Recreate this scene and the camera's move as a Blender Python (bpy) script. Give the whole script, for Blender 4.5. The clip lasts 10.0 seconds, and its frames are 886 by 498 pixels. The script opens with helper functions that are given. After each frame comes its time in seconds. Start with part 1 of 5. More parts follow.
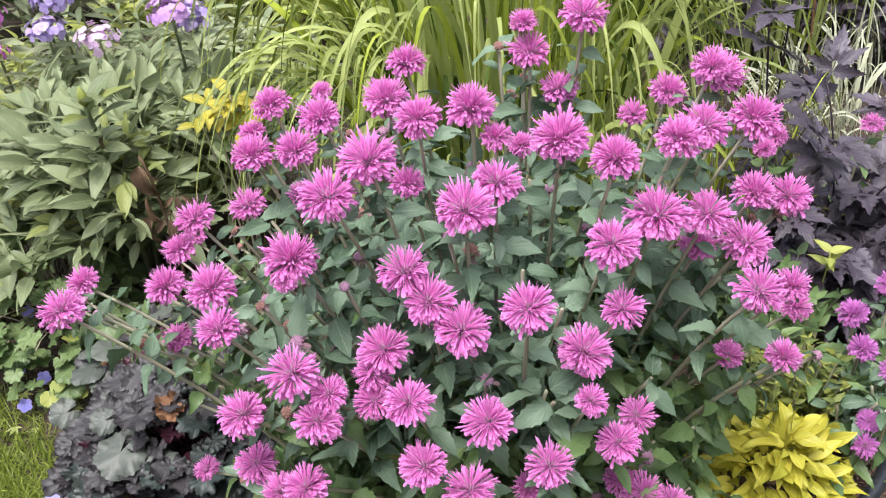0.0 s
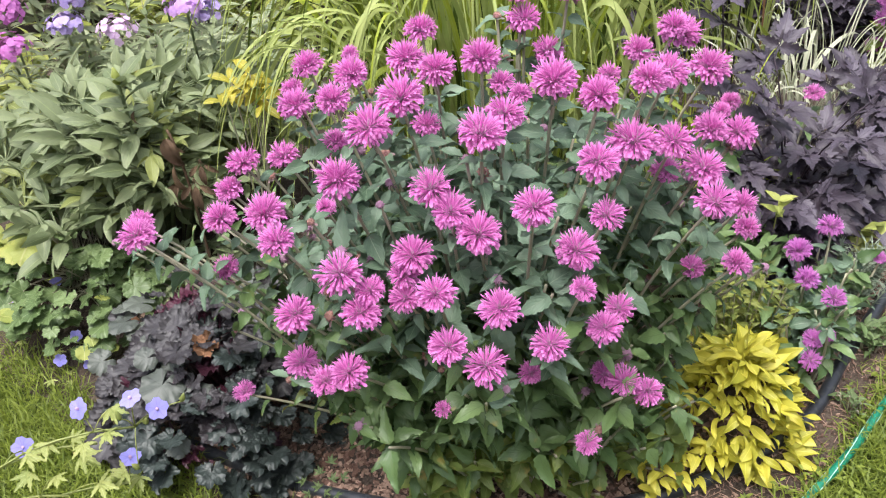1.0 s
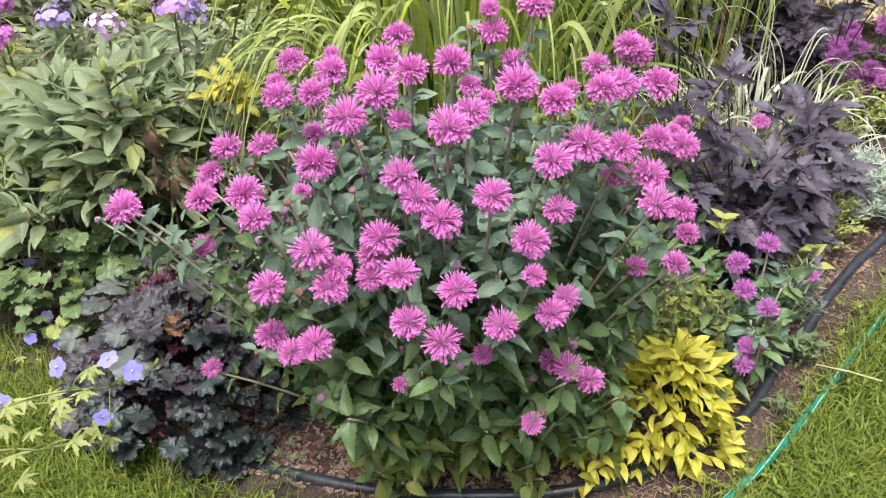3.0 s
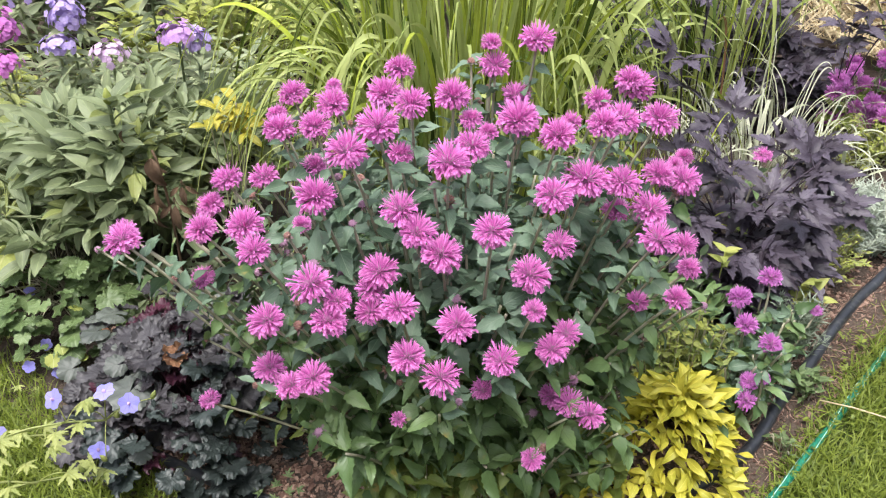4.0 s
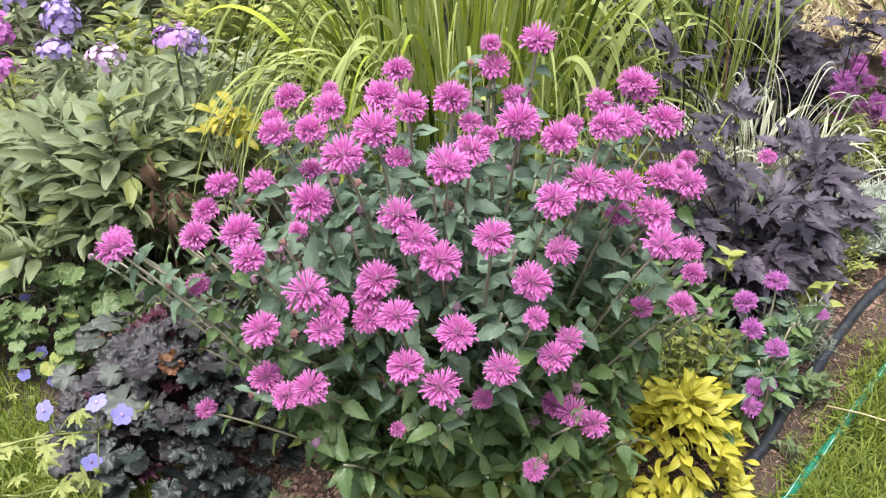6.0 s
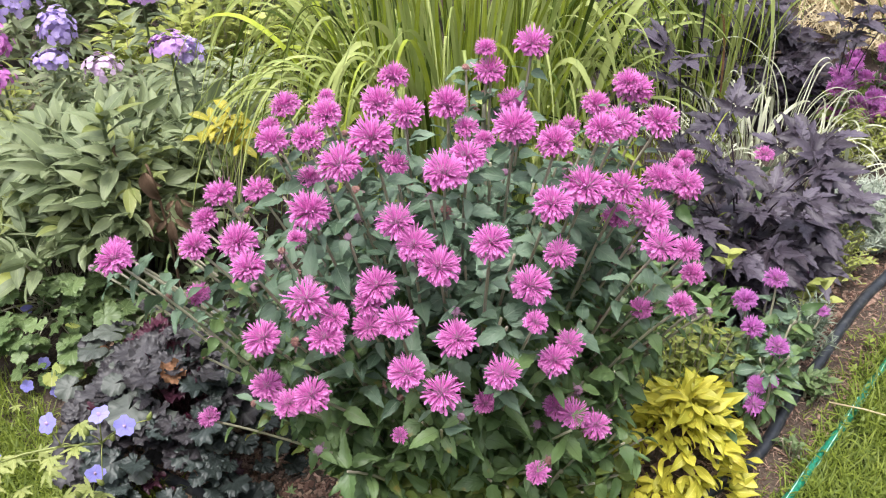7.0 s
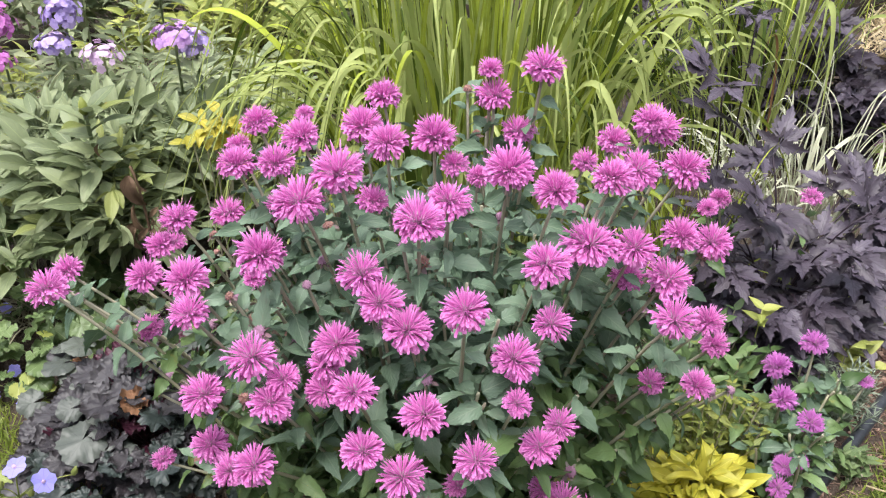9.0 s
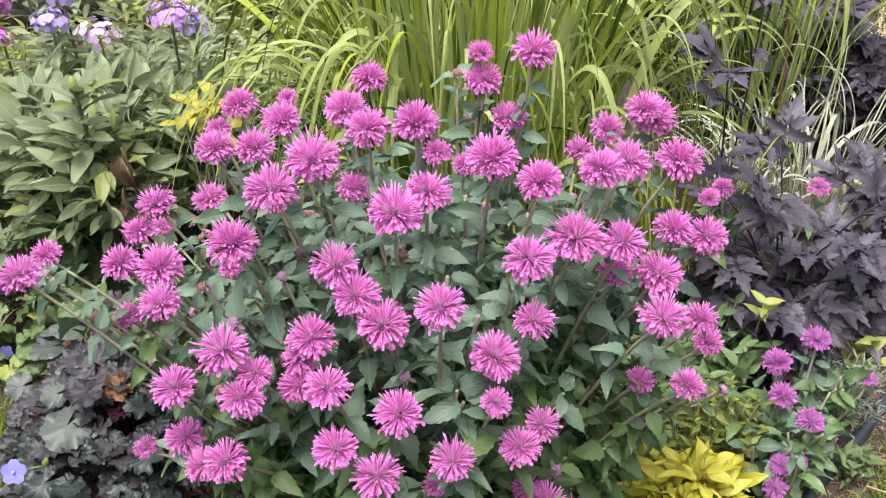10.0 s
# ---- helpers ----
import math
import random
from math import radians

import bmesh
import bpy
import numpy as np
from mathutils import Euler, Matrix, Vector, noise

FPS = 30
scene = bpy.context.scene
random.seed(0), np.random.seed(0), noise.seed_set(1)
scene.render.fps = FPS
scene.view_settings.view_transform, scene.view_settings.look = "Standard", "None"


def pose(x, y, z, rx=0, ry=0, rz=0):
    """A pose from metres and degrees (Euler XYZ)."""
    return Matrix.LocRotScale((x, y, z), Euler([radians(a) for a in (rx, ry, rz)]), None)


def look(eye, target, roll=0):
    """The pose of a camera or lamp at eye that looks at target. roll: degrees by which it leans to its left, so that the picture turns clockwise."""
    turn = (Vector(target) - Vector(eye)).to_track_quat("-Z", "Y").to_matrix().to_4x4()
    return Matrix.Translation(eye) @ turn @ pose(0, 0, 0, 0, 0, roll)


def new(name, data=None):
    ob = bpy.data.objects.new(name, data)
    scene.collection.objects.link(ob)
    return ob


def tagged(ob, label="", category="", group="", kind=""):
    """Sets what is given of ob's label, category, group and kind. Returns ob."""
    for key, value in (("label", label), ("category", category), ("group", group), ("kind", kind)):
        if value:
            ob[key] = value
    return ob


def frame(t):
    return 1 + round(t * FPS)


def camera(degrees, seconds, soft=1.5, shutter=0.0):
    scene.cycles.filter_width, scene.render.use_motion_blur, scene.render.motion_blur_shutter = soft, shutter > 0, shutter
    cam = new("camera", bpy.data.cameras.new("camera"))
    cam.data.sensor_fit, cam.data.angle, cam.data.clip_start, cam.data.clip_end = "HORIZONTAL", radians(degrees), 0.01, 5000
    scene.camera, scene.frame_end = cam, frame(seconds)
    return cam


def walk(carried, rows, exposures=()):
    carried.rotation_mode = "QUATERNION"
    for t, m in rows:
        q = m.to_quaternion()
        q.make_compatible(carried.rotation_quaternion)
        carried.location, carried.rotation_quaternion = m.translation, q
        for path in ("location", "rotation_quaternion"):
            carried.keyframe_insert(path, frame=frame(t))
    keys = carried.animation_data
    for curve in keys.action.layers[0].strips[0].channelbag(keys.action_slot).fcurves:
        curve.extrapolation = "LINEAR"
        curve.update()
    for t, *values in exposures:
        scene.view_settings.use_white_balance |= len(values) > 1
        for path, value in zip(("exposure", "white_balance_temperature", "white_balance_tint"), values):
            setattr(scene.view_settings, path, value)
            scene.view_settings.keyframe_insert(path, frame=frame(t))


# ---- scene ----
cam = camera(52.5, 10.0, soft=1.15)
METRES, EYE, TILT, LEAN, TURN = 0.68, 1.17, -38.0, 4.0, 0.0
PATH = [
    (0, (0.004, 0.0, 1.171), (-0.088, 1.577, -0.056), -5.2),
    (0.5, (0.017, -0.097, 1.185), (-0.08, 1.484, -0.036), -4.2),
    (1, (-0.05, -0.219, 1.211), (-0.073, 1.376, 0.004), -4.5),
    (1.5, (-0.067, -0.289, 1.23), (-0.047, 1.33, 0.057), -3.8),
    (2, (-0.056, -0.303, 1.227), (0.004, 1.319, 0.06), -1.8),
    (3.5, (-0.05, -0.331, 1.228), (0.002, 1.3, 0.072), 0.5),
    (4, (-0.047, -0.315, 1.232), (0.005, 1.344, 0.117), 0.5),
    (4.5, (-0.046, -0.303, 1.225), (0.005, 1.359, 0.114), 0.5),
    (5, (-0.047, -0.296, 1.223), (0.004, 1.365, 0.111), 0.5),
    (5.5, (-0.046, -0.292, 1.222), (0.002, 1.369, 0.11), 0.5),
    (7, (-0.04, -0.288, 1.229), (0.006, 1.374, 0.117), -1.0),
    (7.5, (-0.042, -0.284, 1.237), (-0.005, 1.379, 0.126), -1.3),
    (8, (-0.02, -0.239, 1.226), (0.013, 1.417, 0.105), -0.7),
    (8.5, (0.006, -0.165, 1.205), (0.002, 1.489, 0.081), 0.6),
    (9, (0.034, -0.109, 1.194), (-0.011, 1.543, 0.068), 0.9),
    (9.5, (0.054, -0.08, 1.184), (-0.026, 1.565, 0.049), 1.0),
    (10, (0.069, -0.07, 1.183), (-0.008, 1.556, 0.021), 1.0),
]
walk(cam, [(t, look(eye, target, roll)) for t, eye, target, roll in PATH], [(0.0, 1.61, 6450, 10), (10.0, 1.61, 6450, 10)])


# ---- light ----
SUN_ELEVATION, SUN_TURN = 77.0, 212.0
world = bpy.data.worlds.new("overcast_sky")
scene.world = world
world.use_nodes = True
wn, wl = world.node_tree.nodes, world.node_tree.links
wn.clear()
sky = wn.new("ShaderNodeTexSky")
sky.sky_type, sky.sun_disc = "NISHITA", False
sky.sun_elevation, sky.sun_rotation = radians(SUN_ELEVATION), radians(SUN_TURN)
sky.dust_density, sky.air_density = 3.0, 1.0
grey = wn.new("ShaderNodeHueSaturation")
grey.inputs["Saturation"].default_value = 0.45
back = wn.new("ShaderNodeBackground")
back.inputs["Strength"].default_value = 0.12
wout = wn.new("ShaderNodeOutputWorld")
wl.new(sky.outputs[0], grey.inputs["Color"])
wl.new(grey.outputs[0], back.inputs["Color"])
wl.new(back.outputs[0], wout.inputs["Surface"])
sun = new("sun", bpy.data.lights.new("sun", "SUN"))
sun.data.energy, sun.data.angle, sun.data.color = 1.2, radians(30), (1.0, 0.98, 0.95)
az, el = radians(SUN_TURN), radians(SUN_ELEVATION)
sun.matrix_world = look((4 * math.sin(az) * math.cos(el), 4 * math.cos(az) * math.cos(el), 4 * math.sin(el)), (0, 0, 0))

# ---- mesh kit ----
rng = random.Random(7)
U = rng.uniform


def ground_z(x, y=0.0):
    return -0.03 + 0.2 * math.tanh(x / 2)


class Buf:
    """Collects copies of small templates (verts, polygons, uv) into one mesh."""

    def __init__(self):
        self.v, self.l, self.s, self.uv, self.n = [], [], [], [], 0

    def add(self, tpl, m=None):
        v = tpl[0]
        if m is not None:
            a = np.array(m)
            v = v @ a[:3, :3].T + a[:3, 3]
        self.v.append(v)
        self.l.append(tpl[1] + self.n)
        self.s.append(tpl[2])
        self.uv.append(tpl[3])
        self.n += len(v)
        return self

    def tpl(self):
        return (np.concatenate(self.v), np.concatenate(self.l), np.concatenate(self.s), np.concatenate(self.uv))

    def mesh(self, name, material, smooth=True):
        v, l, s, uv = self.tpl()
        me = bpy.data.meshes.new(name)
        me.vertices.add(len(v))
        me.vertices.foreach_set("co", v.astype(np.float32).ravel())
        me.loops.add(len(l))
        me.loops.foreach_set("vertex_index", l.astype(np.int32))
        me.polygons.add(len(s))
        me.polygons.foreach_set("loop_start", np.concatenate([[0], np.cumsum(s)[:-1]]).astype(np.int32))
        me.polygons.foreach_set("use_smooth", np.full(len(s), smooth))
        me.update(calc_edges=True)
        layer = me.uv_layers.new(name="UVMap")
        layer.data.foreach_set("uv", uv[l].astype(np.float32).ravel())
        me.materials.append(material)
        me.validate()
        return me


def as_tpl(verts, faces, uv=None):
    v = np.array(verts, float)
    loops = np.array([i for f in faces for i in f], int)
    sizes = np.array([len(f) for f in faces], int)
    return (v, loops, sizes, np.zeros((len(v), 2)) if uv is None else np.array(uv, float))


def grid(rows, cols, fn):
    """A sheet: fn(u, v) gives the place, u from -1 to 1 over cols, v from 0 to 1 over rows."""
    verts, uv, faces = [], [], []
    for i in range(rows + 1):
        for j in range(cols + 1):
            u, v = 2 * j / cols - 1, i / rows
            verts.append(fn(u, v))
            uv.append(((u + 1) / 2, v))
    for i in range(rows):
        for j in range(cols):
            a = i * (cols + 1) + j
            faces.append((a, a + 1, a + cols + 2, a + cols + 1))
    return as_tpl(verts, faces, uv)


def blade(length, width, profile, rows=8, cols=4, fold=0.25, droop=0.6, lift=0.0, teeth=0.0, wave=0.0, twist=0.0, seed=0, rake=0.0):
    """A leaf that starts at the origin and grows along y; droop bends it down over its length (radians)."""
    ph = seed * 1.7
    ys, zs = [0.0], [0.0]
    for i in range(rows):
        a = lift - droop * (i + 0.5) / rows
        ys.append(ys[-1] + length / rows * math.cos(a))
        zs.append(zs[-1] + length / rows * math.sin(a))

    def place(u, v):
        i = round(v * rows)
        w = width * 0.5 * profile(v)
        if teeth and 0 < i < rows:
            w *= 1 + teeth * (1 if i % 2 else -1)
        x = u * w
        z = zs[i] + fold * abs(x) + wave * width * math.sin(6 * v + ph + 1.5 * u) * abs(u)
        tw = twist * v
        ahead = rake * length * abs(u) * (1 if i % 2 else -0.3) if 0 < i < rows else 0.0
        return (x * math.cos(tw), ys[i] + ahead, z + x * math.sin(tw))

    return grid(rows, cols, place)


def ovate(v):
    return max(0.03, math.sin(math.pi * min(1, v ** 0.55)) ** 0.85 * (1 - 0.25 * v))


def lance(v):
    return max(0.03, math.sin(math.pi * min(1, v ** 0.8)) ** 0.8)


def strap(v):
    return max(0.04, min(1, 0.55 + 2 * v) * min(1, (1 - v) * 2.2) ** 0.8)


def lobed(radius, lobes=7, depth=0.16, notch=0.6, ruffle=0.12, cup=0.15, points=42, rings=4, seed=0, sharp=1.0):
    """A round lobed leaf; its stalk joins at the origin and the leaf grows along y."""
    r2 = random.Random(seed)
    ph = r2.uniform(0, 6)
    verts, uv, faces = [(0, 0, 0)], [(0.5, 0.5)], []
    for k in range(1, rings + 1):
        f = k / rings
        for i in range(points):
            th = (i / (points - 1) - 0.5) * 2 * math.pi * 0.93
            wob = th + 0.12 * math.sin(2 * th + ph)
            c = abs(math.cos(lobes * wob / 2)) ** (0.45 * sharp)
            r = radius * (1 - notch * 0.55 * (abs(th) / math.pi) ** 3) * (1 - depth * f ** 3 * (1 - c))
            r *= 1 + 0.055 * math.sin(lobes * 3 * th + ph) * f
            x, y = f * r * math.sin(th), f * r * math.cos(th)
            z = radius * (cup * f * f + ruffle * f ** 3 * (0.12 * math.sin(1.6 * lobes * th + ph) + 2.8 * noise.noise((2.6 * math.sin(th) * f + seed, 2.6 * math.cos(th) * f, seed * 1.7))) + 0.05 * f * math.sin(3 * th + ph * 2))
            verts.append((x, y, z))
            uv.append((0.5 + 0.5 * f * math.sin(th), 0.5 + 0.5 * f * math.cos(th)))
    for k in range(rings):
        for i in range(points - 1):
            a, b = 1 + k * points + i, 1 + (k - 1) * points + i
            faces.append((0, a + 1, a) if k == 0 else (b, b + 1, a + 1, a))
    return as_tpl(verts, faces, uv)


def tube(path, radii, sides=6, cap=True):
    pts = [Vector(p) for p in path]
    verts, uv, faces = [], [], []
    side = None
    for i, p in enumerate(pts):
        d = (pts[min(i + 1, len(pts) - 1)] - pts[max(i - 1, 0)]).normalized()
        if side is None:
            side = d.orthogonal().normalized()
        side = (side - d * side.dot(d)).normalized()
        other = d.cross(side)
        r = radii[i] if hasattr(radii, "__len__") else radii
        for j in range(sides):
            a = 2 * math.pi * j / sides
            verts.append(p + (side * math.cos(a) + other * math.sin(a)) * r)
            uv.append((j / sides, i / (len(pts) - 1)))
    for i in range(len(pts) - 1):
        for j in range(sides):
            a, b = i * sides + j, i * sides + (j + 1) % sides
            faces.append((a, b, b + sides, a + sides))
    if cap:
        faces.append(tuple(range(sides))[::-1])
        faces.append(tuple(range(len(verts) - sides, len(verts))))
    return as_tpl(verts, faces, uv)


def bezier(a, b, c, n=8):
    a, b, c = Vector(a), Vector(b), Vector(c)
    return [a * (1 - t) ** 2 + b * 2 * t * (1 - t) + c * t * t for t in (i / n for i in range(n + 1))]


def aim(pos, along, up=(0, 0, 1), roll=0.0, size=1.0):
    """A pose whose y runs along, whose z is near up."""
    y = Vector(along).normalized()
    z = Vector(up) - y * Vector(up).dot(y)
    if z.length < 1e-3:
        z = y.orthogonal()
    z.normalize()
    x = y.cross(z)
    m = Matrix((x, y, z)).transposed().to_4x4()
    return Matrix.Translation(pos) @ m @ Matrix.Rotation(roll, 4, "Y") @ Matrix.Scale(size, 4)


def aim_z(pos, axis, spin=0.0, size=1.0):
    q = Vector(axis).to_track_quat("Z", "Y").to_matrix().to_4x4()
    return Matrix.Translation(pos) @ q @ Matrix.Rotation(spin, 4, "Z") @ Matrix.Scale(size, 4)


def thing(name, base, label, category, group=""):
    e = new(name)
    e.empty_display_size = 0.05
    e.location = base
    return tagged(e, label, category, group)


def put(name, mesh, parent, m=None, label="", kind=""):
    """A mesh as a part of parent, at the world pose m."""
    ob = new(name, mesh)
    origin = Vector(parent["at"]) if "at" in parent else parent.location.copy()
    ob.parent = parent
    ob.matrix_basis = Matrix.Translation(-origin) @ (m if m is not None else Matrix())
    return tagged(ob, label, kind=kind)


def sub(name, mesh, part_ob, m=None, label=""):
    """A mesh under a part, in that part's own frame."""
    ob = new(name, mesh)
    ob.parent = part_ob
    ob.matrix_basis = m if m is not None else Matrix()
    return tagged(ob, label)


# ---- materials ----
def nodes_of(name):
    mat = bpy.data.materials.new(name)
    mat.use_nodes = True
    nt = mat.node_tree
    nt.nodes.clear()
    return mat, nt.nodes, nt.links


def leafy(name, light, dark, rough=0.5, thin=0.25, vein=None, veins=9.0, spots=None, spot_amount=0.0, edge=None, bump=0.35, spec=0.4, sheen=0.0, tip=None, rays=0, grain=45.0):
    """Leaf or petal: two tones mixed by leaf and by grain, a pale midrib, side veins in relief, light shining through."""
    mat, n, l = nodes_of(name)
    out = n.new("ShaderNodeOutputMaterial")
    bs = n.new("ShaderNodeBsdfPrincipled")
    tr = n.new("ShaderNodeBsdfTranslucent")
    mix = n.new("ShaderNodeMixShader")
    mix.inputs[0].default_value = thin
    info, geo, uv = n.new("ShaderNodeObjectInfo"), n.new("ShaderNodeNewGeometry"), n.new("ShaderNodeUVMap")
    tex = n.new("ShaderNodeTexCoord")
    add = n.new("ShaderNodeMath")
    add.operation = "ADD"
    l.new(info.outputs["Random"], add.inputs[0])
    l.new(geo.outputs["Random Per Island"], add.inputs[1])
    fr = n.new("ShaderNodeMath")
    fr.operation = "FRACT"
    l.new(add.outputs[0], fr.inputs[0])
    noise_big = n.new("ShaderNodeTexNoise")
    noise_big.inputs["Scale"].default_value = grain
    noise_big.inputs["Detail"].default_value = 4
    l.new(tex.outputs["Object"], noise_big.inputs["Vector"])
    tone = n.new("ShaderNodeMath")
    tone.operation = "MULTIPLY_ADD"
    tone.inputs[1].default_value = 0.65
    l.new(fr.outputs[0], tone.inputs[0])
    half = n.new("ShaderNodeMath")
    half.operation = "MULTIPLY"
    half.inputs[1].default_value = 0.4
    l.new(noise_big.outputs[0], half.inputs[0])
    l.new(half.outputs[0], tone.inputs[2])
    col = n.new("ShaderNodeMix")
    col.data_type = "RGBA"
    col.inputs[6].default_value, col.inputs[7].default_value = (*dark, 1), (*light, 1)
    l.new(tone.outputs[0], col.inputs[0])
    colour = col.outputs[2]
    sep = n.new("ShaderNodeSeparateXYZ")
    l.new(uv.outputs[0], sep.inputs[0])
    off = n.new("ShaderNodeMath")
    off.operation = "SUBTRACT"
    off.inputs[1].default_value = 0.5
    l.new(sep.outputs[0], off.inputs[0])
    away = n.new("ShaderNodeMath")
    away.operation = "ABSOLUTE"
    l.new(off.outputs[0], away.inputs[0])

    def blend(factor, value, base):
        m = n.new("ShaderNodeMix")
        m.data_type = "RGBA"
        l.new(factor, m.inputs[0])
        l.new(base, m.inputs[6])
        m.inputs[7].default_value = (*value, 1)
        return m.outputs[2]

    def ramp(source, a, b, top=1.0):
        r = n.new("ShaderNodeMapRange")
        r.inputs[1].default_value, r.inputs[2].default_value = a, b
        r.inputs[4].default_value = top
        l.new(source, r.inputs[0])
        return r.outputs[0]

    # side veins run outward and towards the tip
    slant = n.new("ShaderNodeMath")
    slant.operation = "MULTIPLY_ADD"
    slant.inputs[1].default_value = -0.9
    l.new(away.outputs[0], slant.inputs[0])
    l.new(sep.outputs[1], slant.inputs[2])
    times = n.new("ShaderNodeMath")
    times.operation = "MULTIPLY"
    times.inputs[1].default_value = veins * 2 * math.pi
    l.new(slant.outputs[0], times.inputs[0])
    sine = n.new("ShaderNodeMath")
    sine.operation = "SINE"
    l.new(times.outputs[0], sine.inputs[0])
    if vein and not rays:
        colour = blend(ramp(sine.outputs[0], 0.75, 1.0, 0.13), vein, colour)
        colour = blend(ramp(away.outputs[0], 0.035, 0.008, 0.75), vein, colour)
    if rays:
        up_v = n.new("ShaderNodeMath")
        up_v.operation = "SUBTRACT"
        up_v.inputs[1].default_value = 0.5
        l.new(sep.outputs[1], up_v.inputs[0])
        turn = n.new("ShaderNodeMath")
        turn.operation = "ARCTAN2"
        l.new(off.outputs[0], turn.inputs[0])
        l.new(up_v.outputs[0], turn.inputs[1])
        many = n.new("ShaderNodeMath")
        many.operation = "MULTIPLY"
        many.inputs[1].default_value = rays
        l.new(turn.outputs[0], many.inputs[0])
        wave = n.new("ShaderNodeMath")
        wave.operation = "COSINE"
        l.new(many.outputs[0], wave.inputs[0])
        colour = blend(ramp(wave.outputs[0], 0.9, 1.0, 0.4), vein or dark, colour)
    if edge:
        colour = blend(ramp(away.outputs[0], 0.3, 0.5, 0.8), edge, colour)
    if tip:
        colour = blend(ramp(sep.outputs[1], 0.45, 0.95, 0.75), tip, colour)
    if spots:
        sp = n.new("ShaderNodeTexNoise")
        sp.inputs["Scale"].default_value = grain * 0.7
        sp.inputs["Detail"].default_value = 6
        l.new(tex.outputs["Object"], sp.inputs["Vector"])
        colour = blend(ramp(sp.outputs[0], 0.72 - spot_amount, 0.8 - spot_amount, 0.8), spots, colour)
    l.new(colour, bs.inputs["Base Color"])
    l.new(colour, tr.inputs["Color"])
    bs.inputs["Roughness"].default_value = rough
    bs.inputs["Specular IOR Level"].default_value = spec
    bs.inputs["Sheen Weight"].default_value = sheen
    height = n.new("ShaderNodeMath")
    height.operation = "MULTIPLY_ADD"
    height.inputs[1].default_value = -0.12
    l.new(sine.outputs[0], height.inputs[0])
    l.new(noise_big.outputs[0], height.inputs[2])
    bp = n.new("ShaderNodeBump")
    bp.inputs["Strength"].default_value = bump
    bp.inputs["Distance"].default_value = 0.002
    l.new(height.outputs[0], bp.inputs["Height"])
    l.new(bp.outputs[0], bs.inputs["Normal"])
    l.new(bs.outputs[0], mix.inputs[1])
    l.new(tr.outputs[0], mix.inputs[2])
    l.new(mix.outputs[0], out.inputs[0])
    return mat


def rough_stuff(name, a, b, c, scale=8.0, fine=120.0, rough=0.9, bump=0.6, distance=0.01, spec=0.2):
    """Soil, bark, rubber: three tones by noise at two scales, with relief."""
    mat, n, l = nodes_of(name)
    out = n.new("ShaderNodeOutputMaterial")
    bs = n.new("ShaderNodeBsdfPrincipled")
    tex = n.new("ShaderNodeTexCoord")
    geo = n.new("ShaderNodeNewGeometry")
    n1, n2 = n.new("ShaderNodeTexNoise"), n.new("ShaderNodeTexNoise")
    n1.inputs["Scale"].default_value, n1.inputs["Detail"].default_value = scale, 6
    n2.inputs["Scale"].default_value, n2.inputs["Detail"].default_value = fine, 5
    for t in (n1, n2):
        l.new(tex.outputs["Object"], t.inputs["Vector"])
    r1 = n.new("ShaderNodeValToRGB")
    r1.color_ramp.elements[0].color, r1.color_ramp.elements[1].color = (*a, 1), (*b, 1)
    r1.color_ramp.elements[0].position, r1.color_ramp.elements[1].position = 0.35, 0.65
    add = n.new("ShaderNodeMath")
    add.operation = "MULTIPLY_ADD"
    add.inputs[1].default_value = 0.5
    l.new(geo.outputs["Random Per Island"], add.inputs[0])
    l.new(n1.outputs[0], add.inputs[2])
    sub_half = n.new("ShaderNodeMath")
    sub_half.operation = "SUBTRACT"
    sub_half.inputs[1].default_value = 0.25
    l.new(add.outputs[0], sub_half.inputs[0])
    l.new(sub_half.outputs[0], r1.inputs[0])
    mx = n.new("ShaderNodeMix")
    mx.data_type = "RGBA"
    mr = n.new("ShaderNodeMapRange")
    mr.inputs[1].default_value, mr.inputs[2].default_value, mr.inputs[4].default_value = 0.5, 0.75, 0.8
    l.new(n2.outputs[0], mr.inputs[0])
    l.new(mr.outputs[0], mx.inputs[0])
    l.new(r1.outputs[0], mx.inputs[6])
    mx.inputs[7].default_value = (*c, 1)
    l.new(mx.outputs[2], bs.inputs["Base Color"])
    bs.inputs["Roughness"].default_value = rough
    bs.inputs["Specular IOR Level"].default_value = spec
    bp = n.new("ShaderNodeBump")
    bp.inputs["Strength"].default_value, bp.inputs["Distance"].default_value = bump, distance
    l.new(n2.outputs[0], bp.inputs["Height"])
    l.new(bp.outputs[0], bs.inputs["Normal"])
    l.new(bs.outputs[0], out.inputs[0])
    return mat


M_PETAL = leafy("bee_balm_petal", (0.79, 0.235, 0.61), (0.5, 0.09, 0.36), 0.6, 0.28, bump=0.1, spec=0.25, tip=(0.88, 0.37, 0.74))
M_PURPLE = leafy("purple_petal", (0.7, 0.25, 0.62), (0.48, 0.11, 0.44), 0.6, 0.3, bump=0.1, spec=0.25, tip=(0.6, 0.24, 0.58))
M_CALYX = leafy("calyx", (0.52, 0.3, 0.44), (0.38, 0.2, 0.3), 0.7, 0.1, bump=0.1)
M_BRACT = leafy("bract", (0.2, 0.22, 0.17), (0.26, 0.12, 0.16), 0.6, 0.2)
M_BEE_LEAF = leafy("bee_balm_leaf", (0.22, 0.31, 0.21), (0.06, 0.112, 0.062), 0.48, 0.18, vein=(0.22, 0.29, 0.19), veins=6, bump=0.45, spec=0.45)
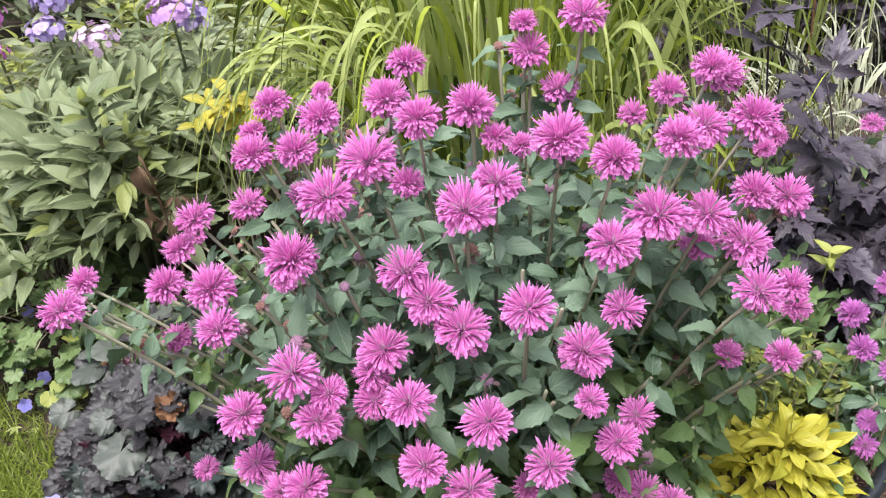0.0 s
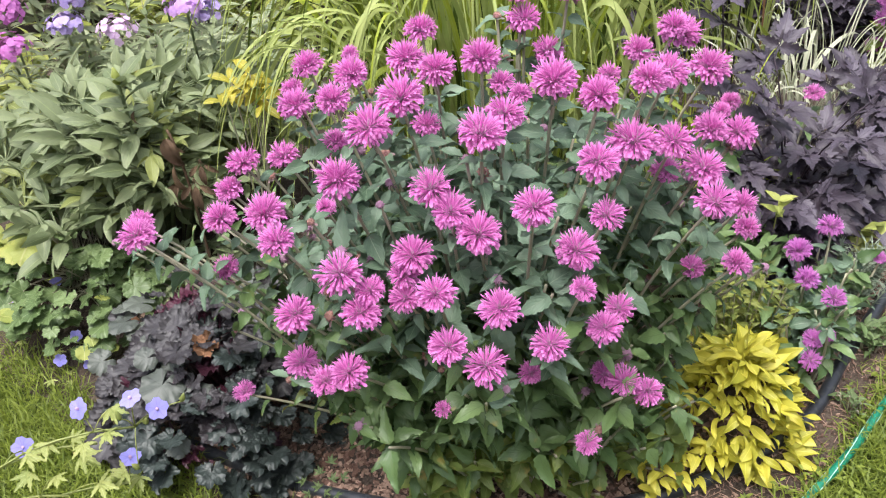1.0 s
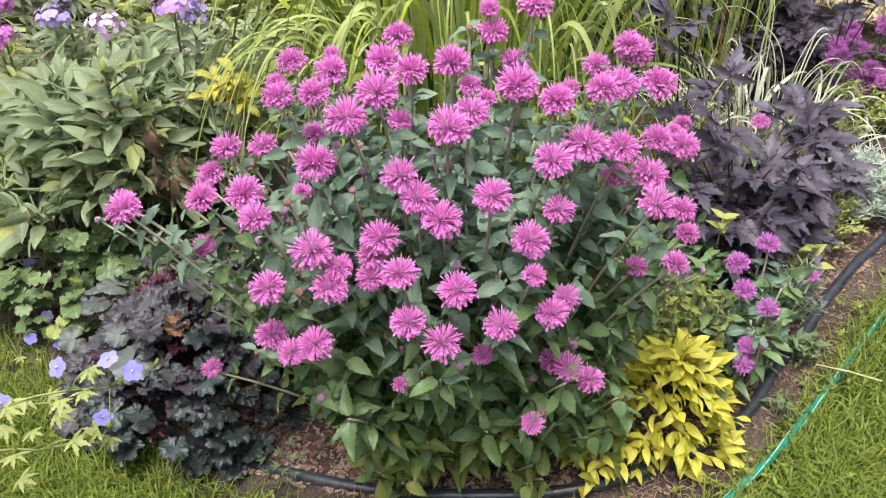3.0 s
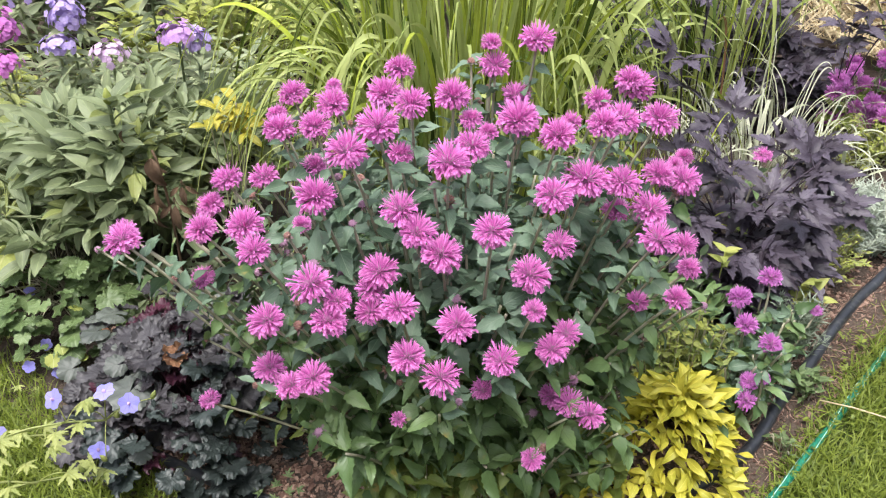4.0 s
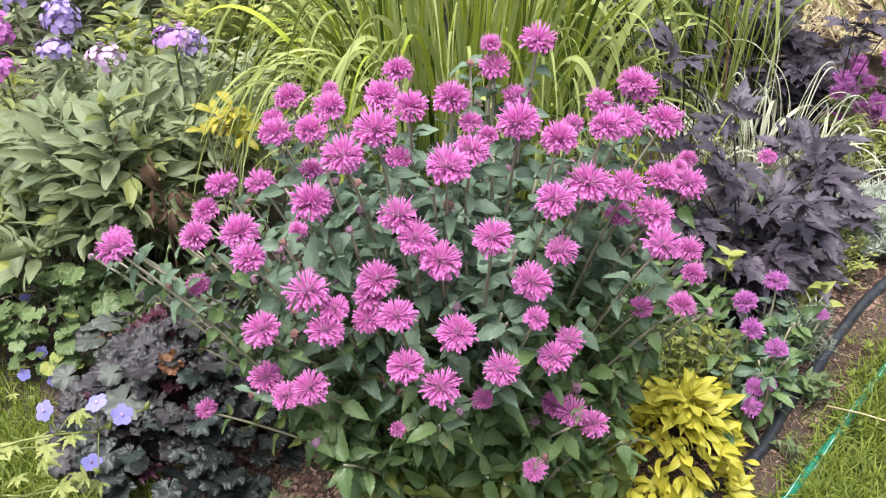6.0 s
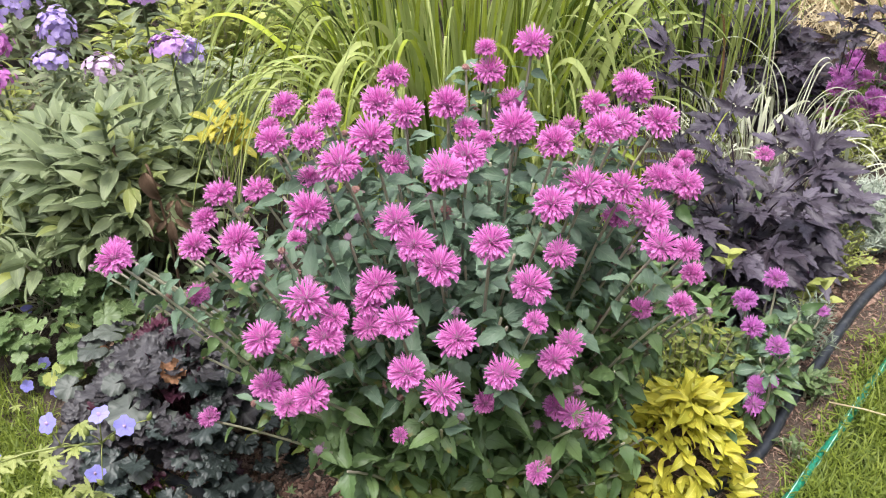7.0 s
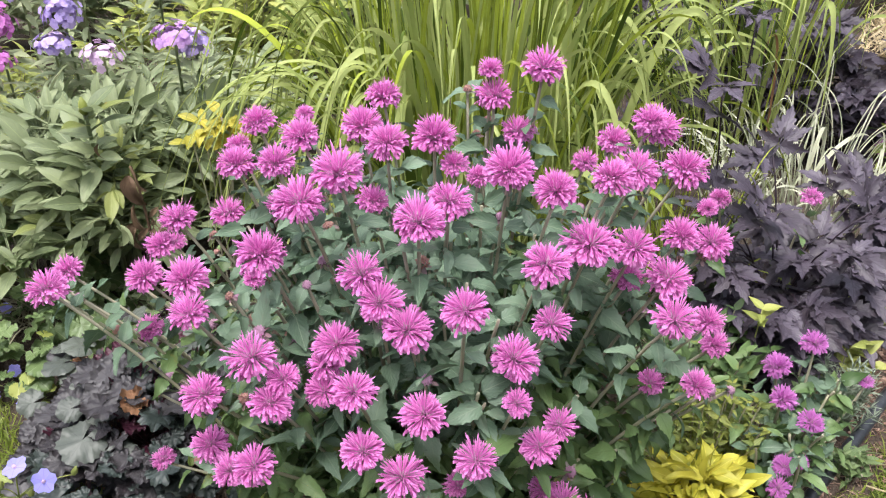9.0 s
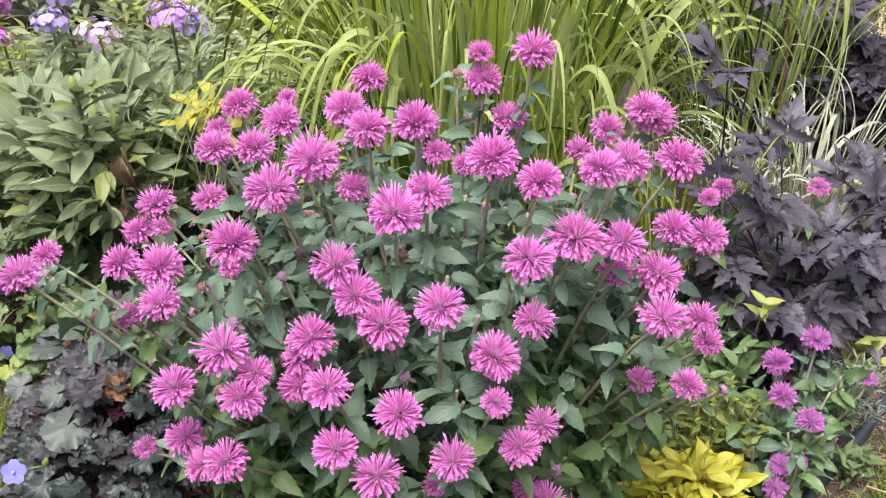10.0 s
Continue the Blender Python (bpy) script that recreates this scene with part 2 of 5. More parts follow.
# Lower leaves: greener, and toned darker to stand in for shade inside the bush.
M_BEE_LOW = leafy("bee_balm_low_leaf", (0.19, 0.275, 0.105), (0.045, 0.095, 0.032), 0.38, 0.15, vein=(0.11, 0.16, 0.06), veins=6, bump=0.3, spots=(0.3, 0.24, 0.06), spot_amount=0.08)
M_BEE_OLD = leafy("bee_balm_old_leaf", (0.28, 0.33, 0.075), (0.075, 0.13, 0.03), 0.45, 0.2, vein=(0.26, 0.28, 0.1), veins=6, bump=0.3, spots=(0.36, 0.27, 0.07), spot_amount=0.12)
M_STEM = leafy("bee_balm_stem", (0.44, 0.42, 0.29), (0.32, 0.27, 0.22), 0.6, 0.0, bump=0.1)
M_SPENT = rough_stuff("spent_flower", (0.3, 0.15, 0.13), (0.42, 0.25, 0.2), (0.48, 0.18, 0.3), 60, 300)
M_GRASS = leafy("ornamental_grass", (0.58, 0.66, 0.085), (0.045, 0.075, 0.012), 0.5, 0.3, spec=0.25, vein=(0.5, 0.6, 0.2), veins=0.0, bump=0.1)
# Dark blade colour that stands in for the shaded gaps inside the clump.
M_GRASS_SHADE = leafy("ornamental_grass_shade_tone", (0.13, 0.19, 0.03), (0.025, 0.045, 0.008), 0.5, 0.2, spec=0.25, veins=0.0, bump=0.1)
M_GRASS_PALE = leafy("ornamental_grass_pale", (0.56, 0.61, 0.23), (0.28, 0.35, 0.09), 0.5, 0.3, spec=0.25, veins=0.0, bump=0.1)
M_WHITE_GRASS = leafy("variegated_blade", (0.78, 0.77, 0.62), (0.45, 0.48, 0.3), 0.5, 0.25, veins=0.0, vein=(0.3, 0.4, 0.18), bump=0.1)
M_PEONY = leafy("peony_leaf", (0.36, 0.405, 0.225), (0.11, 0.15, 0.07), 0.46, 0.3, vein=(0.34, 0.4, 0.19), veins=5, bump=0.45, spec=0.35, grain=9)
M_PEONY_YOUNG = leafy("young_peony_leaf", (0.38, 0.41, 0.14), (0.19, 0.23, 0.07), 0.46, 0.35, vein=(0.45, 0.48, 0.22), veins=5, bump=0.4, spec=0.35, grain=9, spots=(0.33, 0.24, 0.07), spot_amount=0.03)
M_BROWN = leafy("withered_leaf", (0.2, 0.125, 0.075), (0.11, 0.065, 0.04), 0.8, 0.1, bump=0.8)
M_ORANGE = leafy("orange_withered_leaf", (0.42, 0.23, 0.12), (0.3, 0.14, 0.08), 0.8, 0.15, bump=0.8)
M_HEUCH_DEEP = leafy("green_black_heuchera_leaf", (0.05, 0.066, 0.06), (0.016, 0.02, 0.019), 0.42, 0.05, vein=(0.02, 0.024, 0.022), veins=5, bump=0.6, spec=0.45, rays=7, grain=4.5)
M_HEUCH = leafy("dark_heuchera_leaf", (0.085, 0.08, 0.085), (0.014, 0.009, 0.012), 0.46, 0.05, vein=(0.018, 0.012, 0.018), veins=5, bump=0.6, spec=0.4, rays=7, grain=4.5)
M_HEUCH_RED = leafy("red_heuchera_leaf", (0.1, 0.022, 0.045), (0.03, 0.01, 0.018), 0.4, 0.1, veins=5, bump=0.8, spec=0.4, grain=5)
M_HEUCH_GREY = leafy("grey_heuchera_leaf", (0.13, 0.145, 0.12), (0.07, 0.08, 0.07), 0.42, 0.08, vein=(0.05, 0.05, 0.05), veins=5, bump=0.5, rays=7, grain=4.5)
M_CORAL = leafy("green_coral_bell_leaf", (0.2, 0.27, 0.11), (0.07, 0.12, 0.04), 0.42, 0.2, vein=(0.34, 0.4, 0.22), veins=5, bump=0.5, rays=7, grain=4.5)
M_YELLOW = leafy("golden_leaf", (0.6, 0.5, 0.06), (0.36, 0.34, 0.05), 0.45, 0.3, vein=(0.8, 0.7, 0.2), bump=0.3)
M_HOSTA = leafy("golden_hosta_leaf", (0.72, 0.63, 0.09), (0.35, 0.35, 0.035), 0.45, 0.25, vein=(0.8, 0.72, 0.15), veins=0.0, bump=0.4, spots=(0.35, 0.2, 0.05), spot_amount=0.02, grain=5)
M_LIME = leafy("yellow_green_leaf", (0.46, 0.47, 0.12), (0.24, 0.3, 0.07), 0.45, 0.25, vein=(0.5, 0.5, 0.2), bump=0.3)
M_CRANE = leafy("cranesbill_leaf", (0.44, 0.46, 0.15), (0.24, 0.3, 0.08), 0.5, 0.3, vein=(0.6, 0.62, 0.3), bump=0.3)
M_BLUE = leafy("violet_blue_petal", (0.42, 0.38, 0.85), (0.28, 0.27, 0.75), 0.6, 0.3, vein=(0.28, 0.2, 0.6), veins=0.0, bump=0.1)
M_LILAC = leafy("lilac_petal", (0.66, 0.52, 0.84), (0.48, 0.36, 0.74), 0.6, 0.3, bump=0.1)
M_PINKWHITE = leafy("pale_pink_petal", (0.8, 0.62, 0.8), (0.68, 0.45, 0.7), 0.6, 0.3, bump=0.1)
M_PHLOX_PINK = leafy("pink_lilac_petal", (0.74, 0.46, 0.8), (0.58, 0.32, 0.72), 0.6, 0.3, bump=0.1)
M_MAGENTA = leafy("magenta_petal", (0.68, 0.26, 0.62), (0.56, 0.16, 0.5), 0.6, 0.3, bump=0.1)
M_PHLOX_LEAF = leafy("phlox_leaf", (0.38, 0.41, 0.23), (0.15, 0.2, 0.1), 0.45, 0.25, vein=(0.3, 0.36, 0.16), bump=0.3)
M_BUG = leafy("dark_bugbane_leaf", (0.126, 0.103, 0.14), (0.022, 0.014, 0.019), 0.46, 0.06, vein=(0.035, 0.025, 0.04), veins=5, bump=0.5, spec=0.45, grain=12)
M_BUG_STEM = leafy("dark_bugbane_stem", (0.05, 0.03, 0.045), (0.03, 0.02, 0.03), 0.5, 0.0, bump=0.1)
M_SPIREA = leafy("spirea_leaf", (0.36, 0.38, 0.08), (0.055, 0.1, 0.025), 0.45, 0.25, vein=(0.4, 0.42, 0.15), bump=0.3)
M_SILVER = leafy("silver_leaf", (0.56, 0.6, 0.5), (0.36, 0.41, 0.33), 0.8, 0.15, bump=0.2)
M_GREY_GREEN = leafy("grey_green_leaf", (0.33, 0.38, 0.29), (0.16, 0.2, 0.13), 0.7, 0.15, bump=0.2)
M_LAWN = leafy("lawn_blade", (0.31, 0.365, 0.055), (0.095, 0.145, 0.024), 0.5, 0.35, veins=0.0, bump=0.05)
M_SOIL = rough_stuff("bed_soil", (0.045, 0.032, 0.026), (0.105, 0.078, 0.062), (0.16, 0.122, 0.096), 6, 160, bump=1.0)
M_EARTH = rough_stuff("lawn_earth", (0.035, 0.052, 0.012), (0.07, 0.095, 0.02), (0.08, 0.07, 0.03), 3, 140, bump=0.8)
M_CHIP = rough_stuff("wood_chip", (0.12, 0.068, 0.052), (0.38, 0.255, 0.195), (0.2, 0.12, 0.095), 20, 300, bump=0.4, distance=0.002)
M_PIPE = rough_stuff("black_pipe", (0.018, 0.02, 0.025), (0.04, 0.044, 0.054), (0.1, 0.097, 0.093), 9, 90, rough=0.33, bump=0.1, distance=0.002, spec=0.5)
M_HOSE = rough_stuff("green_hose", (0.008, 0.15, 0.085), (0.012, 0.22, 0.13), (0.025, 0.3, 0.19), 14, 200, rough=0.3, bump=0.05, distance=0.001, spec=0.5)
M_HOSE_LINE = rough_stuff("pale_hose_stripe", (0.35, 0.55, 0.45), (0.45, 0.65, 0.55), (0.3, 0.5, 0.4), 14, 200, rough=0.35, bump=0.05, distance=0.001)
M_UNSEEN_HEDGE = rough_stuff("unseen_hedge_foliage", (0.025, 0.045, 0.016), (0.06, 0.1, 0.03), (0.03, 0.05, 0.02), 6, 60, bump=1.0, distance=0.05)
M_STRAW = rough_stuff("dry_straw", (0.5, 0.4, 0.24), (0.65, 0.55, 0.36), (0.4, 0.3, 0.17), 30, 200, bump=0.3, distance=0.001)

# ---- ground ----
EDGE_X = (-3.0, -1.6, -1.02, -0.9, -0.76, -0.6, -0.4, -0.24, -0.02, 0.2, 0.42, 0.52, 0.65, 0.78, 0.86, 1.0, 1.3, 1.7, 3.0)
EDGE_Y = (1.9, 1.55, 1.28, 1.19, 1.03, 0.92, 0.81, 0.735, 0.68, 0.665, 0.73, 0.80, 0.93, 1.09, 1.17, 1.28, 1.55, 2.0, 3.2)


def edge_y(x):
    return float(np.interp(x, EDGE_X, EDGE_Y))


def build_ground():
    fine = [i * 0.06 for i in range(-60, 61)]
    far = [3.6 + 0.3 * 1.6 ** i for i in range(1, 15)]
    xs = [-f for f in far[::-1]] + fine + far
    ys = [y + 1.2 for y in xs]
    verts = [(x, y, ground_z(x) + 0.006 * noise.noise((x * 4, y * 4, 0)) - 0.002) for y in ys for x in xs]
    k = len(xs)
    faces = [(j * k + i, j * k + i + 1, (j + 1) * k + i + 1, (j + 1) * k + i) for j in range(len(ys) - 1) for i in range(k - 1)]
    ob = new("ground", Buf().add(as_tpl(verts, faces)).mesh("ground", M_EARTH))
    return tagged(ob, "gently sloping garden earth under mown lawn", "ground", kind="structure")


def soil_z(x, y):
    rise = min(1.0, max(0.0, (y - edge_y(x) + 0.03) / 0.25))
    return ground_z(x) + 0.004 + 0.035 * rise + 0.012 * noise.noise((x * 9, y * 9, 3)) * rise + 0.005 * noise.noise((x * 40, y * 40, 5)) * rise


def build_bed():
    nx, ny = 170, 110
    verts = []
    for j in range(ny + 1):
        for i in range(nx + 1):
            x = -2.6 + 5.0 * i / nx
            y0 = edge_y(x) - 0.1
            y = y0 + (4.6 - y0) * (j / ny) ** 1.6
            z = soil_z(x, y) if j else ground_z(x) - 0.02
            verts.append((x, y, z))
    k = nx + 1
    faces = [(j * k + i, j * k + i + 1, (j + 1) * k + i + 1, (j + 1) * k + i) for j in range(ny) for i in range(nx)]
    ob = new("flower_bed_soil", Buf().add(as_tpl(verts, faces)).mesh("flower_bed_soil", M_SOIL))
    tagged(ob, "dark brown garden soil of the flower bed", "soil", kind="structure")


def build_lawn():
    b = Buf()
    kinds = [blade(L, w, strap, 3, 1, 0, d, 0.1) for L, w, d in ((0.04, 0.0024, 0.9), (0.05, 0.0022, 1.3), (0.032, 0.003, 0.5), (0.06, 0.0021, 1.5), (0.045, 0.0026, 0.3))]
    lawn_rng = np.random.default_rng(3)
    count = 0
    while count < 72000:
        x, y = lawn_rng.uniform(0.2, 1.4) if count % 5 < 3 else lawn_rng.uniform(-1.4, -0.15), lawn_rng.uniform(0.25, 1.6)
        if min((1.4 - abs(x)) / 0.35, (y - 0.25) / 0.2) < lawn_rng.uniform(0, 1):
            continue
        gap = 0.085 if x > 0.3 else (0.05 if x > -0.5 else 0.0)
        slack = y - edge_y(x) + gap * 1.3
        if slack > 0.02 * lawn_rng.normal():
            continue
        if 0.35 * noise.noise((x * 9, y * 9, 1)) + 0.6 < lawn_rng.uniform(0, 1) * (1.2 if slack > -0.12 else 0.75):
            continue
        a = lawn_rng.uniform(0, 6.283)
        e = lawn_rng.uniform(0.7, 1.5)
        m = aim((x, y, ground_z(x) - 0.004), (math.cos(a) * math.cos(e), math.sin(a) * math.cos(e), math.sin(e)), (0, 0, 1), lawn_rng.uniform(-1, 1), lawn_rng.uniform(0.6, 1.25))
        b.add(kinds[count % 5], m)
        count += 1
    weed = [blade(0.011, 0.007, ovate, 4, 2, 0.3, 0.6, 0.2), blade(0.016, 0.006, lance, 4, 2, 0.3, 0.6, 0.2)]
    for k in range(300):
        x, y = lawn_rng.uniform(0.35, 1.2) if k % 4 else lawn_rng.uniform(-0.9, -0.3), lawn_rng.uniform(0.4, 1.2)
        if y > edge_y(x) - 0.03:
            continue
        for q in range(5):
            a, e = q * 1.26 + k, lawn_rng.uniform(0.1, 0.8)
            b.add(weed[k % 2], aim((x, y, ground_z(x) + lawn_rng.uniform(0.008, 0.032)), (math.cos(a), math.sin(a), e), (0, 0, 1), 0.0, lawn_rng.uniform(0.5, 1.1)))
    tuft = Buf()
    for k in range(9):
        a, e = k * 0.7, 0.7 + 0.08 * (k % 5)
        tuft.add(kinds[k % 5], aim((0.015 * math.cos(a * 3), 0.015 * math.sin(a * 3), 0), (math.cos(a) * math.cos(e), math.sin(a) * math.cos(e), math.sin(e)), (0, 0, 1), 0.3))
    tuft = tuft.tpl()
    for k in range(70):
        x = lawn_rng.uniform(0.4, 1.1)
        y = edge_y(x) - lawn_rng.uniform(0.02, 0.12)
        b.add(tuft, Matrix.Translation((x, y, ground_z(x) - 0.004)) @ Matrix.Rotation(lawn_rng.uniform(0, 6.3), 4, "Z") @ Matrix.Scale(lawn_rng.uniform(0.35, 0.8), 4))
    for k in range(13000):
        x, y = lawn_rng.uniform(-3.4, 3.4), lawn_rng.uniform(-2.6, 2.6)
        if y - edge_y(x) + 0.12 < 0 and not (-1.2 < x < 1.2 and y > 0.4):
            b.add(tuft, Matrix.Translation((x, y, ground_z(x) - 0.004)) @ Matrix.Rotation(lawn_rng.uniform(0, 6.3), 4, "Z") @ Matrix.Scale(lawn_rng.uniform(0.8, 1.5), 4))
    tagged(new("lawn_grass", b.mesh("lawn_grass", M_LAWN)), "bright green mown lawn grass beside the bed", "grass", kind="stuff")


def build_mulch():
    b = Buf()
    chips = []
    for k in range(6):
        lx, ly, lz = U(0.003, 0.008), U(0.006, 0.016), U(0.0015, 0.004)
        v = [(sx * lx * U(0.6, 1), sy * ly * U(0.7, 1), sz * lz * U(0.7, 1)) for sz in (-1, 1) for sy in (-1, 1) for sx in (-1, 1)]
        chips.append(as_tpl(v, [(0, 2, 3, 1), (4, 5, 7, 6), (0, 1, 5, 4), (2, 6, 7, 3), (0, 4, 6, 2), (1, 3, 7, 5)]))
    for k in range(9000):
        x = U(-0.75, 1.1)
        y = edge_y(x) + abs(rng.gauss(0, 0.14)) - 0.01
        if x > 0.3 and U(0, 1) < 0.5:
            continue
        m = Matrix.Translation((x, y, soil_z(x, y) + 0.002)) @ Euler((U(-0.5, 0.5), U(-0.5, 0.5), U(0, 6.3))).to_matrix().to_4x4() @ Matrix.Scale(U(0.25, 0.8), 4)
        b.add(chips[k % 6], m)
    straw = tube([(-0.012, 0, 0), (0, 0.001, 0.001), (0.012, 0, 0)], 0.0007, 4)
    for k in range(2600):
        x = U(0.25, 1.25)
        y = edge_y(x) - U(-0.05, 0.13)
        m = Matrix.Translation((x, y, max(soil_z(x, y), ground_z(x)) + 0.003)) @ Euler((U(-0.2, 0.2), U(-0.3, 0.3), U(0, 6.3))).to_matrix().to_4x4() @ Matrix.Scale(U(0.3, 1.1), 4)
        b.add(straw if k % 4 else chips[k % 6], m if k % 4 else m @ Matrix.Scale(0.5, 4))
    tagged(new("wood_chip_mulch", b.mesh("wood_chip_mulch", M_CHIP, False)), "tan and brown wood chip mulch on the bed", "mulch", kind="stuff")


def smooth_line(points, n=10):
    out = []
    p = [Vector(q) for q in points]
    for i in range(len(p) - 1):
        a, b, c, d = p[max(i - 1, 0)], p[i], p[i + 1], p[min(i + 2, len(p) - 1)]
        for k in range(n):
            t = k / n
            out.append(0.5 * (2 * b + (c - a) * t + (2 * a - 5 * b + 4 * c - d) * t * t + (3 * b - a - 3 * c + d) * t ** 3))
    return out + [p[-1]]


def build_pipe():
    xy = ((-0.62, 0.955), (-0.5, 0.88), (-0.396, 0.822), (-0.334, 0.789), (-0.237, 0.749), (-0.145, 0.718), (-0.018, 0.688), (0.193, 0.67), (0.38, 0.715), (0.529, 0.8), (0.63, 0.917), (0.733, 1.03), (0.809, 1.118), (0.896, 1.208), (0.99, 1.29), (1.2, 1.48), (1.5, 1.9))
    line = smooth_line([(x, y, ground_z(x) + 0.012 + 0.003 * math.sin(7 * x)) for x, y in xy])
    base = thing("edging_pipe", (0.19, 0.67, ground_z(0.19)), "dull black plastic pipe laid as edging round the flower bed", "pipe")
    put("pipe", Buf().add(tube(line, 0.0118, 14)).mesh("pipe", M_PIPE), base)
    put("joint_collar", Buf().add(tube([line[28], line[29]], 0.0128, 14)).mesh("joint_collar", M_PIPE), base)


def build_hose():
    xy = ((0.25, 0.48), (0.36, 0.555), (0.472, 0.641), (0.554, 0.706), (0.634, 0.783), (0.731, 0.881), (0.804, 0.959), (0.896, 1.051), (1.05, 1.22), (1.4, 1.6))
    line = smooth_line([(x, y, ground_z(x) + 0.009 + 0.004 * math.sin(14 * x)) for x, y in xy])
    base = thing("garden_hose", (0.634, 0.783, ground_z(0.634)), "green garden hose with pale stripes lying on the lawn", "hose")
    put("hose", Buf().add(tube(line, 0.0074, 12)).mesh("hose", M_HOSE), base)
    for k in range(3):
        pts = []
        for i, p in enumerate(line):
            d = (line[min(i + 1, len(line) - 1)] - line[max(i - 1, 0)]).normalized()
            s = d.cross(Vector((0, 0, 1))).normalized()
            a = 0.12 * i + k * 2.1
            pts.append(p + (s * math.cos(a) + Vector((0, 0, 1)) * math.sin(a)) * 0.0064)
        put("stripe", Buf().add(tube(pts, 0.0013, 5)).mesh("stripe", M_HOSE_LINE), base, label="pale green stripe")


def build_unseen_hedges():
    """Unseen hedges, added to close the garden on four sides and block low skylight."""
    for name, cx, cy, lx, ly in (("hedge_north", 0, 6.6, 6.0, 0.5), ("hedge_south", 0, -4.4, 6.0, 0.5), ("hedge_west", -5.6, 1.1, 0.5, 5.2), ("hedge_east", 5.6, 1.1, 0.5, 5.2)):
        b = Buf()
        n = 30
        for side in range(4):
            def place(u, v, side=side):
                f, z = u, v * 3.0
                x, y = ((f * lx, -ly), (lx, f * ly), (-f * lx, ly), (-lx, -f * ly))[side]
                k = 0.12 * noise.noise((x * 1.5 + cx, y * 1.5 + cy, z * 1.5))
                return (cx + x * (1 + k * 0.1) + (k if abs(x) == lx else 0), cy + y + k, -0.3 + z * (1 + k))
            b.add(grid(10, n, place))
        b.add(grid(2, n, lambda u, v: (cx + u * lx, cy + (2 * v - 1) * ly, 2.72 + 0.1 * noise.noise((u * 9, v * 9, 2)))))
        tagged(new(name, b.mesh(name, M_UNSEEN_HEDGE)), "unseen tall clipped dark green hedge added to block low skylight", "hedge", kind="structure")


build_ground()
build_unseen_hedges()
build_bed()
build_lawn()
build_mulch()
build_pipe()
build_hose()


# ---- bee balm ----
def lip(v):
    """Narrow at its foot, rounded at its end."""
    return 0.34 + 0.66 * math.sin(1.9 * v) if v < 0.9 else 0.62


def upper_lip(v):
    return 1.0 if v < 0.55 else 1.35 if v < 0.9 else 0.45


def tube_flower(length, thick, lip_w, lip_len, hang, reach, seed):
    """One flower of a head: a thin tube that runs on as a narrow upper lip, with a broad rounded lower lip that hangs."""
    b = Buf().add(blade(length * reach, thick, upper_lip, 6, 2, -0.5, 0.25 - 0.5 * (seed % 3) / 2, 0, seed=seed))
    if lip_w:
        t = blade(lip_len, lip_w, lip, 5, 2, 0.3, hang, 0.1, seed=seed)
        b.add(t, Matrix.Translation((0, length * 0.56, -0.0003)))
    return b.tpl()


def collar_tpl(radius, points, droop, seed):
    """A collar of pointed bracts grown together at the stem."""
    def place(u, v):
        a = u * math.pi
        k = abs(math.cos(points * a / 2)) ** 1.6
        r = v * radius * (0.3 + (0.5 + 0.25 * math.sin(2.3 * a + seed)) * k)
        return (r * math.cos(a), r * math.sin(a), -0.002 - droop * r * r / radius + 0.1 * r * math.sin(5 * a + seed))

    return grid(4, points * 8, place)


def head_meshes(material, seed, rings):
    r2 = random.Random(seed)
    p, d, g = Buf(), Buf(), Buf()
    for n, elev, spread, length, lip_w, hang in rings:
        for i in range(n):
            a = 2 * math.pi * (i + r2.uniform(-0.6, 0.6)) / n
            e = radians(elev + r2.uniform(-spread, spread))
            L = length * r2.uniform(0.74, 1.12) * (1 + 0.09 * math.sin(a + seed) + 0.05 * math.sin(3 * a + 2 * seed))
            t = tube_flower(L, 0.00125 * r2.uniform(0.8, 1.2), lip_w * r2.uniform(0.75, 1.25), L * r2.uniform(0.32, 0.46), hang * r2.uniform(0.5, 1.4), r2.uniform(0.8, 1.02) if elev < 25 else r2.uniform(0.95, 1.1), i)
            out = Vector((math.cos(a) * math.cos(e), math.sin(a) * math.cos(e), math.sin(e)))
            start = Vector((math.cos(a), math.sin(a), 0)) * r2.uniform(0.005, 0.009) * math.cos(max(e, 0)) + Vector((0, 0, 0.001 + 0.006 * math.sin(max(e, 0))))
            p.add(t, aim(start, out + Vector((r2.uniform(-0.2, 0.2), r2.uniform(-0.2, 0.2), r2.uniform(-0.14, 0.14))), (0, 0, 1), r2.uniform(-0.5, 0.5)))
    for i in range(46):
        a, e = r2.uniform(0, 6.283), radians(r2.uniform(-5, 72))
        out = Vector((math.cos(a) * math.cos(e), math.sin(a) * math.cos(e), math.sin(e)))
        p.add(blade(r2.uniform(0.021, 0.0275), 0.0007, lance, 4, 1, 0, r2.uniform(-0.4, 0.7), 0), aim(out * 0.006, out, (0, 0, 1)))
    for i in range(44):
        f = math.sqrt((i + 0.5) / 44)
        a = i * 2.4
        out = Vector((math.cos(a) * f * 0.8, math.sin(a) * f * 0.8, 1.15 - 0.45 * f))
        s = Vector((math.cos(a), math.sin(a), 0)) * 0.0065 * f
        d.add(tube([s, s + out * 0.005, s + out * r2.uniform(0.0085, 0.0115)], [0.0011, 0.0012, 0.0005], 5))
    g.add(collar_tpl(0.021, 7, 0.55, seed))
    return p.mesh("flower_head", material), d.mesh("flower_disc", M_CALYX), g.mesh("bract_collar", M_BRACT)


